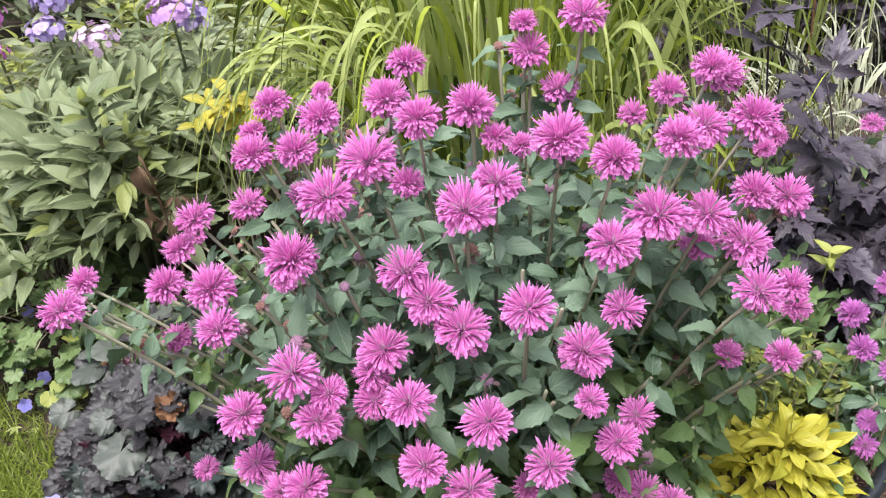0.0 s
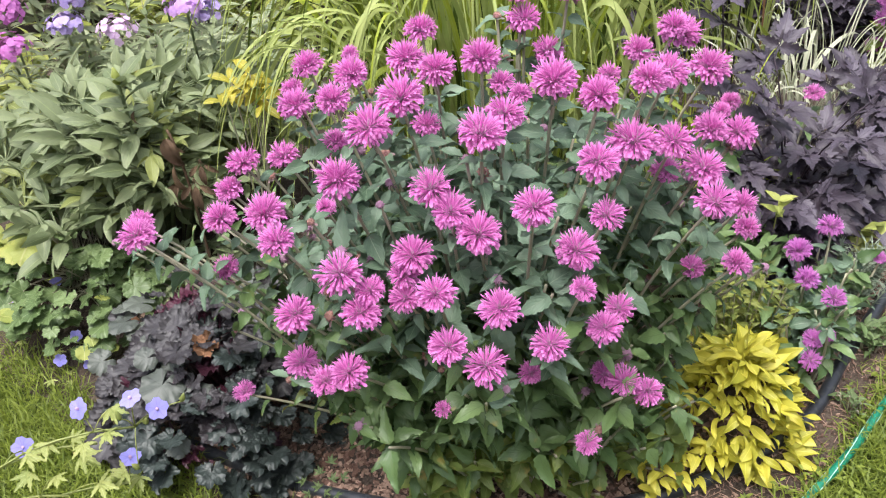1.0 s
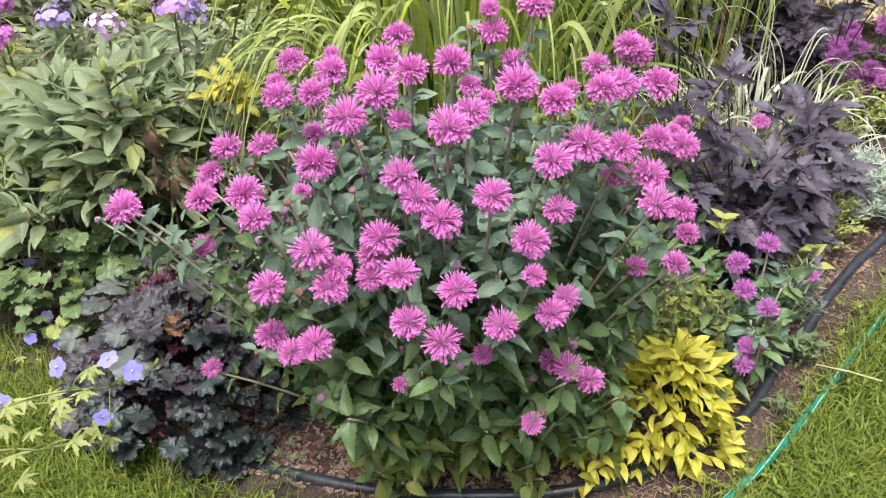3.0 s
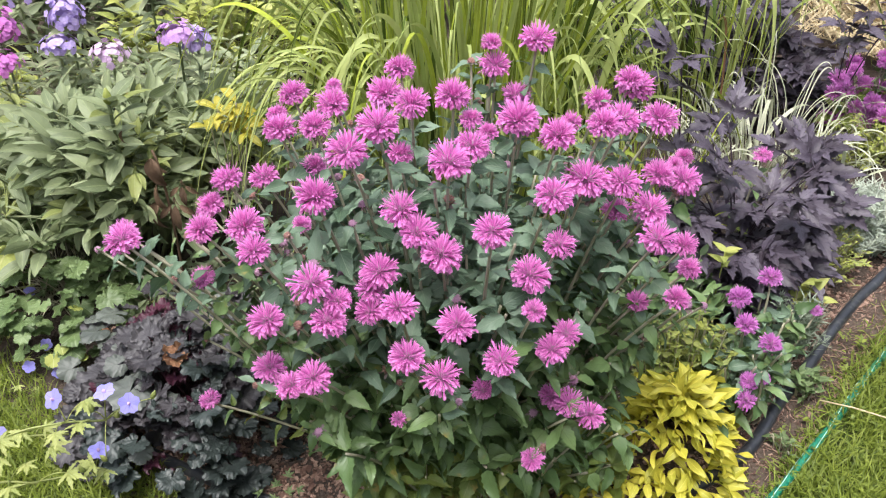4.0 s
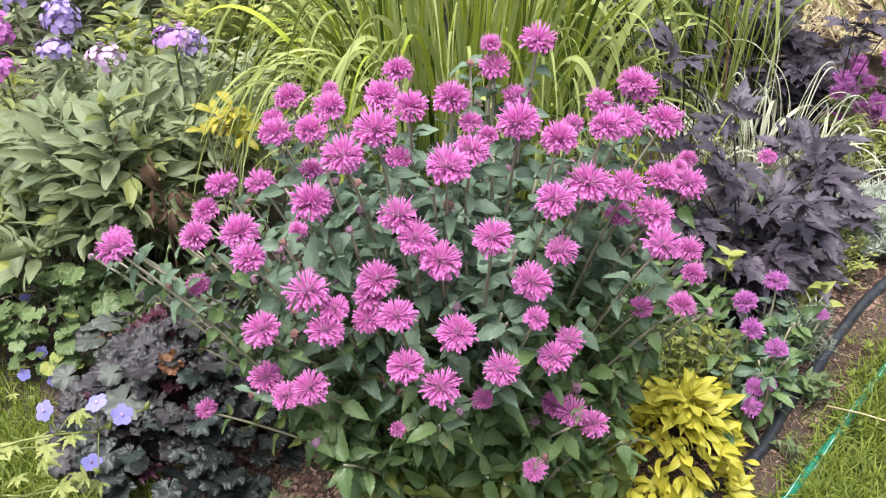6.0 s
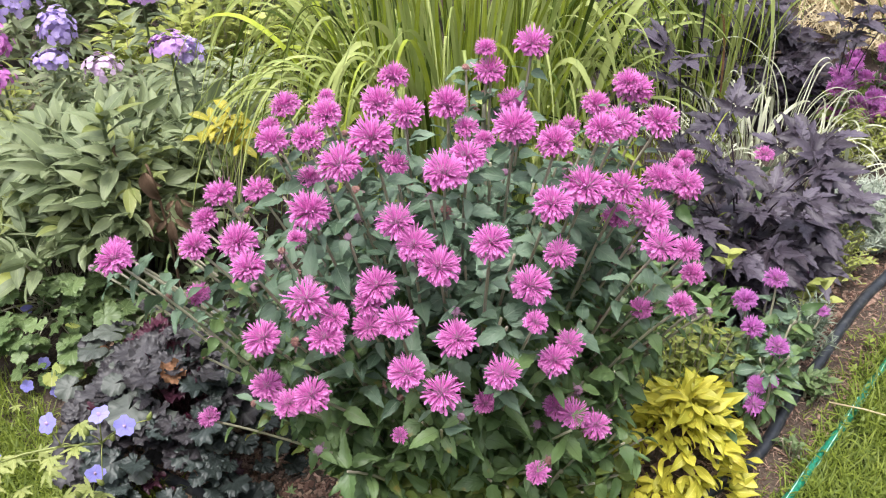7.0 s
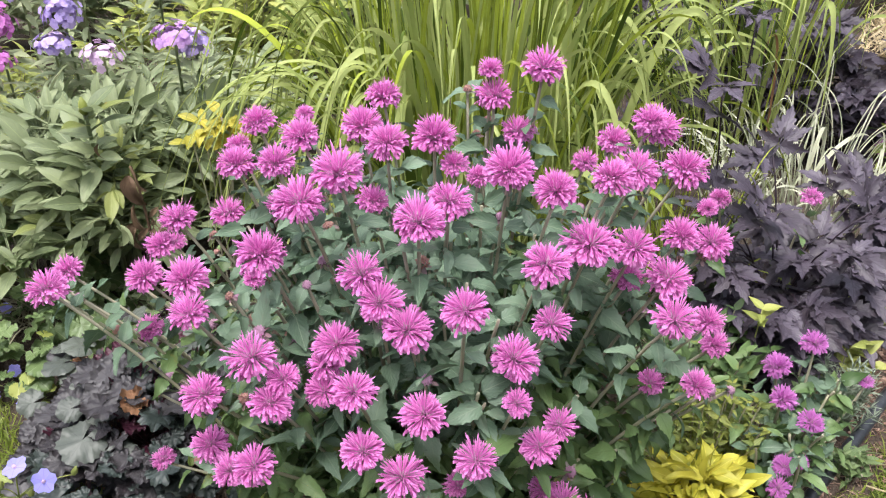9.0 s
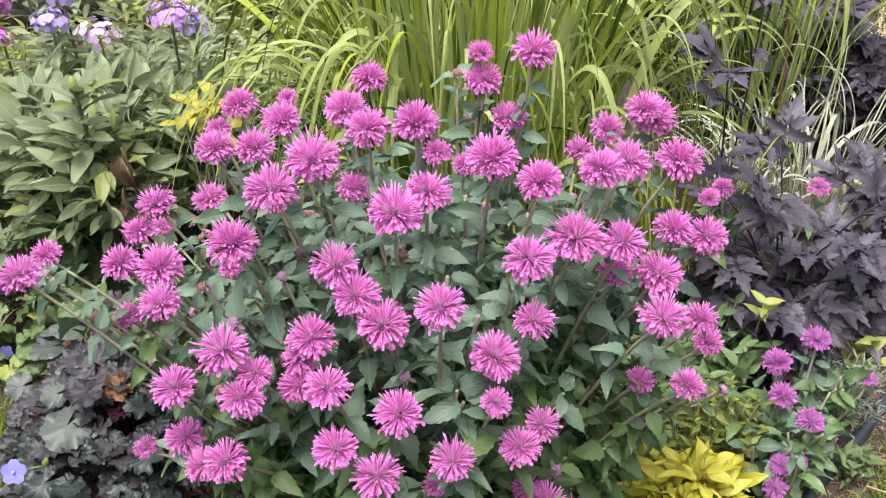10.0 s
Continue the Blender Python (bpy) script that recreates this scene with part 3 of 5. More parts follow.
# whorls of a head: hanging flowers with broad lips first, then thin upright ones that are still closed
FULL = ((36, -14, 11, 0.0205, 0.0042, 1.2), (42, 3, 12, 0.0226, 0.0042, 1.3), (42, 19, 12, 0.0228, 0.0038, 1.4), (42, 36, 12, 0.023, 0.002, 1.0), (44, 52, 12, 0.0218, 0.0, 0.0), (28, 67, 11, 0.019, 0.0, 0.0))
AGED = ((38, -19, 12, 0.021, 0.0043, 1.2), (42, -1, 13, 0.023, 0.0043, 1.3), (40, 15, 13, 0.0232, 0.004, 1.4), (36, 33, 13, 0.0234, 0.002, 1.0), (24, 50, 13, 0.0215, 0.0, 0.0), (8, 64, 14, 0.017, 0.0, 0.0))
RAGGED = ((28, -24, 18, 0.021, 0.0044, 1.3), (32, -6, 18, 0.0235, 0.0044, 1.4), (28, 12, 18, 0.0238, 0.004, 1.3), (28, 36, 18, 0.0242, 0.0018, 0.9), (18, 54, 16, 0.0225, 0.0, 0.0))
WHORLS = (FULL, AGED, FULL, RAGGED, AGED, FULL)
HEADS = [head_meshes(M_PETAL, s, WHORLS[s % 6]) for s in range(12)]
PURPLE_HEADS = [head_meshes(M_PURPLE, 20 + s, WHORLS[s]) for s in range(4)]
BEE_TPL = [blade(1, 0.48 * w, ovate, 12, 4, f, d * 0.75, 0.15, teeth=0.1, wave=0.13, twist=tw, seed=s) for s, (w, f, d, tw) in enumerate(((1, 0.3, 0.7, 0.1), (1.1, 0.2, 1.1, -0.2), (0.9, 0.45, 0.5, 0.3), (1.05, 0.15, 1.4, 0), (0.95, 0.35, 0.9, -0.35), (1.15, 0.1, 0.3, 0.15)))]
BEE_MESH = [Buf().add(t).mesh("leaf", M_BEE_LEAF) for t in BEE_TPL]
BEE_OLD_MESH = [Buf().add(t).mesh("leaf", M_BEE_OLD) for t in BEE_TPL]
BEE_LOW_MESH = [Buf().add(t).mesh("leaf", M_BEE_LOW) for t in BEE_TPL]


def bud_meshes():
    g, r2 = Buf(), random.Random(5)

    def knob(u, v):
        a, e = u * math.pi, v * 1.5
        k = 0.0075 * (1 + 0.3 * math.sin(9 * a) * math.sin(7 * e + 1))
        return (k * math.cos(e) * math.cos(a), k * math.cos(e) * math.sin(a), k * math.sin(e) * 1.1)

    g.add(collar_tpl(0.017, 6, 0.1, 5))
    return Buf().add(grid(8, 36, knob)), g.mesh("bract_collar", M_BRACT)


BUD, BUD_COLLAR = bud_meshes()
BUD_PINK, BUD_BROWN = BUD.mesh("flower_bud", M_CALYX), BUD.mesh("spent_head", M_SPENT)


class Clump:
    """One bee balm plant: stems that rise from a base and bear heads and opposite leaves."""

    def __init__(self, ob, centre, heads, singles, low=0.25, shade_line=0.44):
        self.ob, self.c, self.heads, self.singles, self.low = ob, Vector(centre), heads, singles, low
        self.shade_line = shade_line
        self.rest, self.count = (Buf(), Buf(), Buf()), 0

    def leaf(self, pos, along, size, single, low):
        t = rng.randrange(len(BEE_TPL))
        m = aim(pos, along, (U(-0.3, 0.3), U(-0.3, 0.3), 1), U(-0.7, 0.7), size)
        if single and self.count < self.singles:
            self.count += 1
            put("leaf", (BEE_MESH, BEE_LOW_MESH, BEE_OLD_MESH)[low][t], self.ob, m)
        else:
            self.rest[low].add(BEE_TPL[t], m)

    def stem(self, tip, size=0.0, spread=0.35, single=False, leaf=0.043, head_kind=None, budded=False):
        tip = Vector(tip)
        base = Vector((self.c.x + spread * (tip.x - self.c.x), self.c.y + spread * (tip.y - self.c.y), 0))
        base.z = soil_z(base.x, base.y) - 0.01
        h = tip.z - base.z
        bend = base + Vector(((tip.x - base.x) * 0.42 + U(-0.02, 0.02), (tip.y - base.y) * 0.42 + U(-0.02, 0.02), h * 0.62))
        end = tip - (Vector((0, 0, 0.004)) if size else Vector())
        path = bezier(base, bend, end, 9)
        put("stem", Buf().add(tube(path, [0.003 - 0.001 * i / 9 for i in range(10)], 5)).mesh("stem", M_STEM), self.ob)
        length = sum((path[i + 1] - path[i]).length for i in range(9))
        top = (path[9] - path[8]).normalized()
        if size:
            axis = (top * 0.35 + Vector((0, 0, 0.75)) + Vector((U(-0.16, 0.16), U(-0.22, 0.08), 0))).normalized()
            p, d, g = rng.choice(self.heads) if head_kind is None else self.heads[head_kind]
            m = aim_z(tip, axis, U(0, 6.3), size * U(0.9, 1.0) / 0.06)
            head = put("flower_head", p, self.ob, m)
            sub("flower_disc", d, head)
            sub("bract_collar", g, head)
        elif budded or tip.z > 0.25 and self.singles >= 300 and U(0, 1) < 0.3:
            spent = U(0, 1) < 0.45
            b = put("spent_head" if spent else "flower_bud", BUD_BROWN if spent else BUD_PINK, self.ob, aim_z(tip, top, U(0, 6), U(0.55, 0.95)), "brown spent flower head" if spent else "")
            sub("bract_collar", BUD_COLLAR, b)
        s, node, a0 = length - (0.045 if size else 0.0), 0, U(0, 3.14)
        while s > length * self.low and s > 0.06:
            f = s / length * 9
            i = min(8, int(f))
            pos = path[i].lerp(path[i + 1], f - i)
            along_stem = (path[i + 1] - path[i]).normalized()
            height = pos.z - base.z
            for k in (0, 1):
                a = a0 + node * 1.57 + k * 3.14 + U(-0.3, 0.3)
                x = along_stem.orthogonal().normalized()
                y = along_stem.cross(x)
                out = x * math.cos(a) + y * math.sin(a)
                droop = U(-0.25, 0.6)
                sz = leaf * U(0.75, 1.2) * (0.65 if node == 0 and size else 1)
                # below shade_line the green, shade-toned leaf; lowest down the yellowed old one
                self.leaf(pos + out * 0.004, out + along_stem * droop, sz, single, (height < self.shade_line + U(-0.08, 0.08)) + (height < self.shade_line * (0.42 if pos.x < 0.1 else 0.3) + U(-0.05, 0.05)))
            node += 1
            s -= U(0.034, 0.052)

    def finish(self):
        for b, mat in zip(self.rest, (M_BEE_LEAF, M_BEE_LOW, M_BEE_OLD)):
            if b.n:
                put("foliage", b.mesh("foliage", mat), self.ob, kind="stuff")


def build_bee_balm():
    ob = thing("bee_balm", (0.02, 0.88, soil_z(0.02, 0.88)), "large bushy bee balm with many pink-magenta flower heads in full bloom", "flowering plant")
    c = Clump(ob, (0.02, 0.9, 0), HEADS, 300, 0.16)
    front = ((-0.246, 0.608, 0.501, 56), (-0.063, 0.538, 0.496, 52), (-0.022, 0.528, 0.471, 56), (0.054, 0.538, 0.488, 52), (-0.001, 0.558, 0.531, 58), (-0.185, 0.557, 0.447, 56), (-0.162, 0.569, 0.53, 50), (-0.15, 0.586, 0.549, 44), (-0.254, 0.622, 0.408, 50), (-0.22, 0.578, 0.414, 48), (0.093, 0.561, 0.55, 36), (0.145, 0.601, 0.48, 44), (0.122, 0.566, 0.483, 46), (0.162, 0.609, 0.345, 50), (0.195, 0.614, 0.32, 46), (0.14, 0.63, 0.34, 40), (0.107, 0.559, 0.29, 38), (0.036, 0.581, 0.4, 36), (-0.077, 0.561, 0.369, 24))
    middle = ((-0.175, 0.65, 0.661, 60), (-0.07, 0.641, 0.648, 54), (-0.021, 0.601, 0.608, 60), (0.038, 0.559, 0.668, 52), (0.09, 0.596, 0.578, 58), (0.126, 0.614, 0.612, 46), (-0.135, 0.673, 0.713, 58), (-0.011, 0.638, 0.715, 58), (0.018, 0.675, 0.718, 54), (0.129, 0.699, 0.72, 54), (0.119, 0.639, 0.669, 56), (0.168, 0.683, 0.665, 64), (-0.05, 0.619, 0.628, 54), (-0.098, 0.624, 0.566, 56), (-0.11, 0.598, 0.523, 46), (-0.074, 0.566, 0.553, 52), (-0.182, 0.594, 0.57, 60), (-0.208, 0.724, 0.575, 32), (-0.097, 0.694, 0.736, 64), (0.08, 0.721, 0.73, 60))
    back = ((0.125, 0.922, 0.761, 62), (-0.074, 0.947, 0.706, 52), (-0.231, 0.913, 0.682, 54), (-0.001, 0.771, 0.74, 60), (0.068, 0.94, 0.715, 54), (0.062, 0.95, 0.745, 38), (-0.167, 0.868, 0.686, 56), (-0.244, 0.837, 0.661, 56), (-0.192, 0.824, 0.672, 54), (-0.252, 0.89, 0.66, 38), (-0.095, 0.889, 0.691, 58), (-0.056, 0.792, 0.721, 54), (-0.073, 0.782, 0.649, 44), (0.098, 0.923, 0.674, 52), (-0.172, 0.918, 0.692, 28), (0.021, 0.758, 0.715, 38), (0.198, 0.989, 0.597, 44), (0.05, 0.83, 0.66, 34), (-0.2, 0.86, 0.59, 44))
    right = ((0.258, 0.851, 0.717, 60), (0.284, 0.801, 0.691, 60), (0.265, 0.715, 0.6, 60), (0.307, 0.669, 0.482, 46), (0.216, 0.896, 0.676, 48), (0.187, 0.713, 0.728, 50), (0.22, 0.749, 0.719, 58), (0.218, 0.695, 0.655, 52), (0.285, 0.765, 0.625, 54), (0.328, 0.786, 0.605, 52), (0.259, 0.641, 0.6, 52), (0.318, 0.709, 0.544, 46), (0.266, 0.713, 0.446, 40), (0.222, 0.724, 0.592, 44), (0.347, 0.756, 0.472, 42), (0.245, 0.835, 0.735, 44))
    left = ((-0.452, 0.718, 0.556, 58), (-0.327, 0.838, 0.581, 54), (-0.29, 0.928, 0.534, 56), (-0.352, 0.83, 0.545, 44), (-0.429, 1.071, 0.386, 40), (-0.359, 0.778, 0.533, 54), (-0.283, 0.712, 0.579, 62), (-0.258, 0.641, 0.587, 54), (-0.373, 0.793, 0.436, 42), (-0.399, 0.799, 0.182, 42), (-0.505, 0.87, 0.47, 46), (-0.112, 0.615, 0.545, 44))
    every = front + middle + back + right + left
    for x, y, z, mm in every:
        c.stem((x, y, z), mm / 1000, 0.38, single=y < 0.66, head_kind=rng.choice((1, 3, 4, 7, 9, 10) if y < 0.65 else (0, 1, 2, 4, 5, 6, 8, 10, 11)))
    for k in range(215):
        x, y, z, _ = rng.choice(every)
        f = U(0.5, 0.93)
        tip = Vector((0.02 + (x - 0.02) * f + U(-0.05, 0.05), 0.88 + (y - 0.88) * f + U(-0.05, 0.04), max(0.1, z * f - U(0.0, 0.08))))
        c.stem(tip, 0, 0.4, leaf=0.047)
    for k in range(60):
        x, y, z, _ = rng.choice(every)
        c.stem((x + U(-0.06, 0.06), y + U(0.0, 0.06), max(0.3, z - U(0.03, 0.1))), 0, 0.4, leaf=0.03, budded=True)
    for k in range(100):
        c.stem((U(-0.19, 0.3), U(0.63, 0.76), U(0.03, 0.24)), 0, 0.7, leaf=0.045)
    for k in range(46):
        a, r = radians(U(-165, -15)), U(0.15, 0.25)
        c.stem((0.05 + r * 1.25 * math.cos(a), 0.92 + r * math.sin(a), U(0.08, 0.34)), 0, 0.6, leaf=0.055)
    c.finish()


def build_small_bee_balms():
    ob = thing("bee_balm", (0.56, 1.0, soil_z(0.56, 1.0)), "small low bee balm with purple-pink heads beside the edging pipe", "flowering plant")
    c = Clump(ob, (0.56, 1.0, 0), PURPLE_HEADS, 60, 0.1, 0.13)
    for x, y, z, mm in ((0.599, 1.01, 0.27, 50), (0.531, 0.966, 0.257, 54), (0.531, 0.92, 0.232, 48), (0.575, 0.9, 0.205, 48), (0.525, 0.84, 0.171, 40), (0.515, 0.816, 0.151, 40), (0.704, 1.015, 0.188, 32), (0.56, 0.86, 0.16, 26)):
        c.stem((x, y, z), mm / 1000, 0.6, True, 0.04)
    for k in range(92):
        f = U(0, 1)
        x, y = 0.49 + 0.15 * f + U(-0.05, 0.06), 0.83 + 0.22 * f + U(-0.05, 0.08)
        c.stem((x, max(y, edge_y(x) + 0.01), U(0.06, 0.2)), 0, 0.85, leaf=0.042)
    c.finish()
    ob = thing("bee_balm", (0.6, 1.34, soil_z(0.6, 1.34)), "few bee balm stems with pink heads among dark leaves", "flowering plant")
    c = Clump(ob, (0.6, 1.36, 0), HEADS, 20, 0.3)
    for x, y, z, mm in ((0.666, 1.319, 0.36, 46), (0.46, 1.2, 0.42, 44), (0.43, 1.15, 0.43, 40)):
        c.stem((x, y, z), mm / 1000, 0.6, True, 0.05)
    c.finish()
    ob = thing("bee_balm", (1.2, 1.9, soil_z(1.2, 1.9)), "spreading purple bee balm in bloom by the bed's end", "flowering plant")
    c = Clump(ob, (1.2, 1.92, 0), PURPLE_HEADS, 40, 0.3)
    for k in range(76):
        a, r = U(0, 6.3), math.sqrt(U(0, 1))
        c.stem((1.25 + 0.23 * r * math.cos(a), 1.86 + 0.2 * r * math.sin(a), U(0.22, 0.36) - 0.08 * r), U(0.05, 0.062), 0.7, True, 0.06)
    c.finish()


# ---- grasses ----
def ribbon(pts, width, tw):
    """A long narrow folded leaf along a line of points."""
    n, verts, uv, faces = len(pts) - 1, [], [], []
    out = Vector((pts[-1].x - pts[0].x, pts[-1].y - pts[0].y, 0))
    side = (out.normalized() if out.length > 0.01 else Vector((1, 0, 0))).cross(Vector((0, 0, 1)))
    for i, p in enumerate(pts):
        t = i / n
        d = (pts[min(i + 1, n)] - pts[max(i - 1, 0)]).normalized()
        ww = width * 0.5 * min(1, 0.55 + 1.6 * t) * min(1, 2.1 * (1 - t) ** 0.8 + 0.02)
        s = Matrix.Rotation(tw * (0.3 + t), 3, d) @ side
        nrm = s.cross(d)
        for u in (-1, 0, 1):
            verts.append(p + s * (u * ww) - nrm * (0.3 * ww * (u == 0)))
            uv.append(((u + 1) / 2, t))
    for i in range(n):
        for j in (0, 1):
            q = i * 3 + j
            faces.append((q, q + 1, q + 4, q + 3))
    return as_tpl(verts, faces, uv)


def arch_line(p0, a, peak, reach, fall, bow):
    """Up steeply, over the peak, and down towards the tip; bow swings it sideways."""
    out, up = Vector((math.cos(a), math.sin(a), 0)), Vector((0, 0, 1))
    side = out.cross(up)
    b, c, d = p0 + up * peak * 0.95 + out * reach * 0.12, p0 + up * peak * 1.42 + out * reach * 0.72 + side * bow * 0.5, p0 + up * peak * fall + out * reach + side * bow
    return [p0 * (1 - t) ** 3 + b * 3 * t * (1 - t) ** 2 + c * 3 * t * t * (1 - t) + d * t ** 3 for t in (i / 24 for i in range(25))]


def grass_clump(name, base, label, materials, upright, arching, height, reach, width, spread, singles, seed, keep_clear=None):
    """Upright inner leaves and a skirt of arching outer ones."""
    r2 = random.Random(seed)
    ob = thing(name, (base[0], base[1], soil_z(*base)), label, "ornamental grass")
    rest = [Buf() for _ in materials]
    made = 0
    for k in range(upright + arching):
        arch = k < arching
        for attempt in range(8):
            a = r2.uniform(0, 2 * math.pi)
            r = spread * math.sqrt(r2.uniform(0, 1))
            p0 = Vector((base[0] + r * math.cos(a), base[1] + r * math.sin(a), 0))
            p0.z = soil_z(p0.x, p0.y) - 0.01
            a += r2.gauss(0, 0.5)
            if arch:
                line = arch_line(p0, a, height * r2.uniform(0.55, 0.98), reach * r2.uniform(0.45, 1.15) * (1 - 0.5 * max(0.0, -math.sin(a))), r2.uniform(0.25, 0.85), r2.gauss(0, 0.08))
                w = width * (r2.uniform(1.0, 1.7) if r2.uniform(0, 1) < 0.22 else r2.uniform(0.45, 0.85))
            else:
                line = arch_line(p0, a, height * r2.uniform(0.8, 1.3), reach * r2.uniform(0.05, 0.6), r2.uniform(1.0, 1.5), r2.gauss(0, 0.08))
                w = width * r2.uniform(0.35, 0.85)
            t = ribbon(line, w, r2.uniform(-0.9, 0.9))
            if not (keep_clear and keep_clear(line[-1], t[0])):
                break
        else:
            continue
        pick = r2.uniform(0, 1)
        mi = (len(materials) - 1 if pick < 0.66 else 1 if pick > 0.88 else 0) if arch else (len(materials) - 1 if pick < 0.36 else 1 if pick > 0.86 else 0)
        if made < singles:
            put("grass_blade", Buf().add(t).mesh("grass_blade", materials[mi]), ob)
            made += 1
        else:
            rest[mi].add(t)
    for b, mat in zip(rest, materials):
        if b.n:
            put("grass_blades", b.mesh("grass_blades", mat), ob, kind="stuff")


def over_bee_balm(tip, v):
    """True for a leaf that would hang into the bee balm or far over the peony."""
    low = v[:, 2] < 0.42
    return bool(np.any((v[:, 1] < 0.98) & (np.abs(v[:, 0]) < 0.4))) or bool(np.any((v[:, 2] < 0.64) & (v[:, 1] < 0.98))) or bool(np.any(low & (v[:, 1] < 1.06))) or bool(np.any(v[:, 0] < -0.58)) or bool(np.any((v[:, 0] > 0.42) & (v[:, 1] < 1.4)))


def build_grasses():
    # in both tall clumps the second material paints in gap shade
    grass_clump("tall_grass", (0.06, 1.44), "tall fountain of bright green arching ornamental grass", (M_GRASS, M_GRASS_SHADE, M_GRASS_PALE), 200, 440, 0.72, 0.5, 0.0108, 0.22, 300, 1, over_bee_balm)
    grass_clump("tall_grass", (0.74, 2.08), "second clump of green arching ornamental grass", (M_GRASS, M_GRASS_SHADE, M_GRASS_PALE), 26, 80, 0.68, 0.42, 0.0105, 0.18, 100, 2, lambda tip, v: tip.y < 1.55)
    grass_clump("low_grass", (0.44, 1.38), "short green grass between the bee balm and bugbane", (M_GRASS, M_GRASS), 50, 60, 0.24, 0.16, 0.0055, 0.12, 60, 4)
    grass_clump("variegated_grass", (0.82, 1.7), "low ribbon grass with cream-white striped blades", (M_WHITE_GRASS, M_WHITE_GRASS), 24, 150, 0.22, 0.22, 0.0066, 0.22, 174, 3)


build_bee_balm()
build_small_bee_balms()
build_grasses()


# ---- leafy plants ----
def dome_spot(c, rx, ry, h, r2, low=0.1):
    """A place on a leafy dome and the way outward there."""
    a = r2.uniform(0, 2 * math.pi)
    s = r2.uniform(low, 1.0)
    k = math.sqrt(max(0.0, 1 - s * s)) * r2.uniform(0.88, 1.05)
    p = Vector((c[0] + rx * k * math.cos(a), c[1] + ry * k * math.sin(a), soil_z(c[0], c[1]) + h * s * r2.uniform(0.85, 1.08)))
    return p, Vector((math.cos(a) * k, math.sin(a) * k, s))


def leaf_dome(ob, c, rx, ry, h, n, meshes, sizes, seed, tilt=0.55, stalk=None, name="leaf", low=0.1):
    """Stalked leaves over a dome: each faces outward and up, its tip hanging outward."""
    r2 = random.Random(seed)
    stalks = Buf()
    root = Vector((c[0], c[1], soil_z(c[0], c[1])))
    for k in range(n):
        p, out = dome_spot(c, rx, ry, h, r2, low)
        flat = Vector((out.x, out.y, 0.0))
        flat = flat.normalized() if flat.length > 0.05 else Vector((r2.uniform(-1, 1), r2.uniform(-1, 1), 0)).normalized()
        along = flat + Vector((r2.uniform(-0.5, 0.5), r2.uniform(-0.5, 0.5), r2.uniform(-tilt, tilt * 0.5)))
        up = out * 0.6 + Vector((r2.uniform(-0.55, 0.55), r2.uniform(-0.6, 0.45), 0.7))
        size = r2.uniform(*sizes)
        m = aim(p, along, up, r2.uniform(-0.2, 0.2), size)
        put(name, meshes[r2.randrange(len(meshes))], ob, m)
        if stalk:
            r0 = root + Vector((r2.uniform(-0.3, 0.3) * rx, r2.uniform(-0.3, 0.3) * ry, 0))
            stalks.add(tube(bezier(r0, r0.lerp(p, 0.5) + Vector((0, 0, h * 0.25)), p, 5), 0.0013, 4, False))
    if stalk:
        put("undergrowth", stalks.mesh("undergrowth", stalk), ob, kind="stuff")


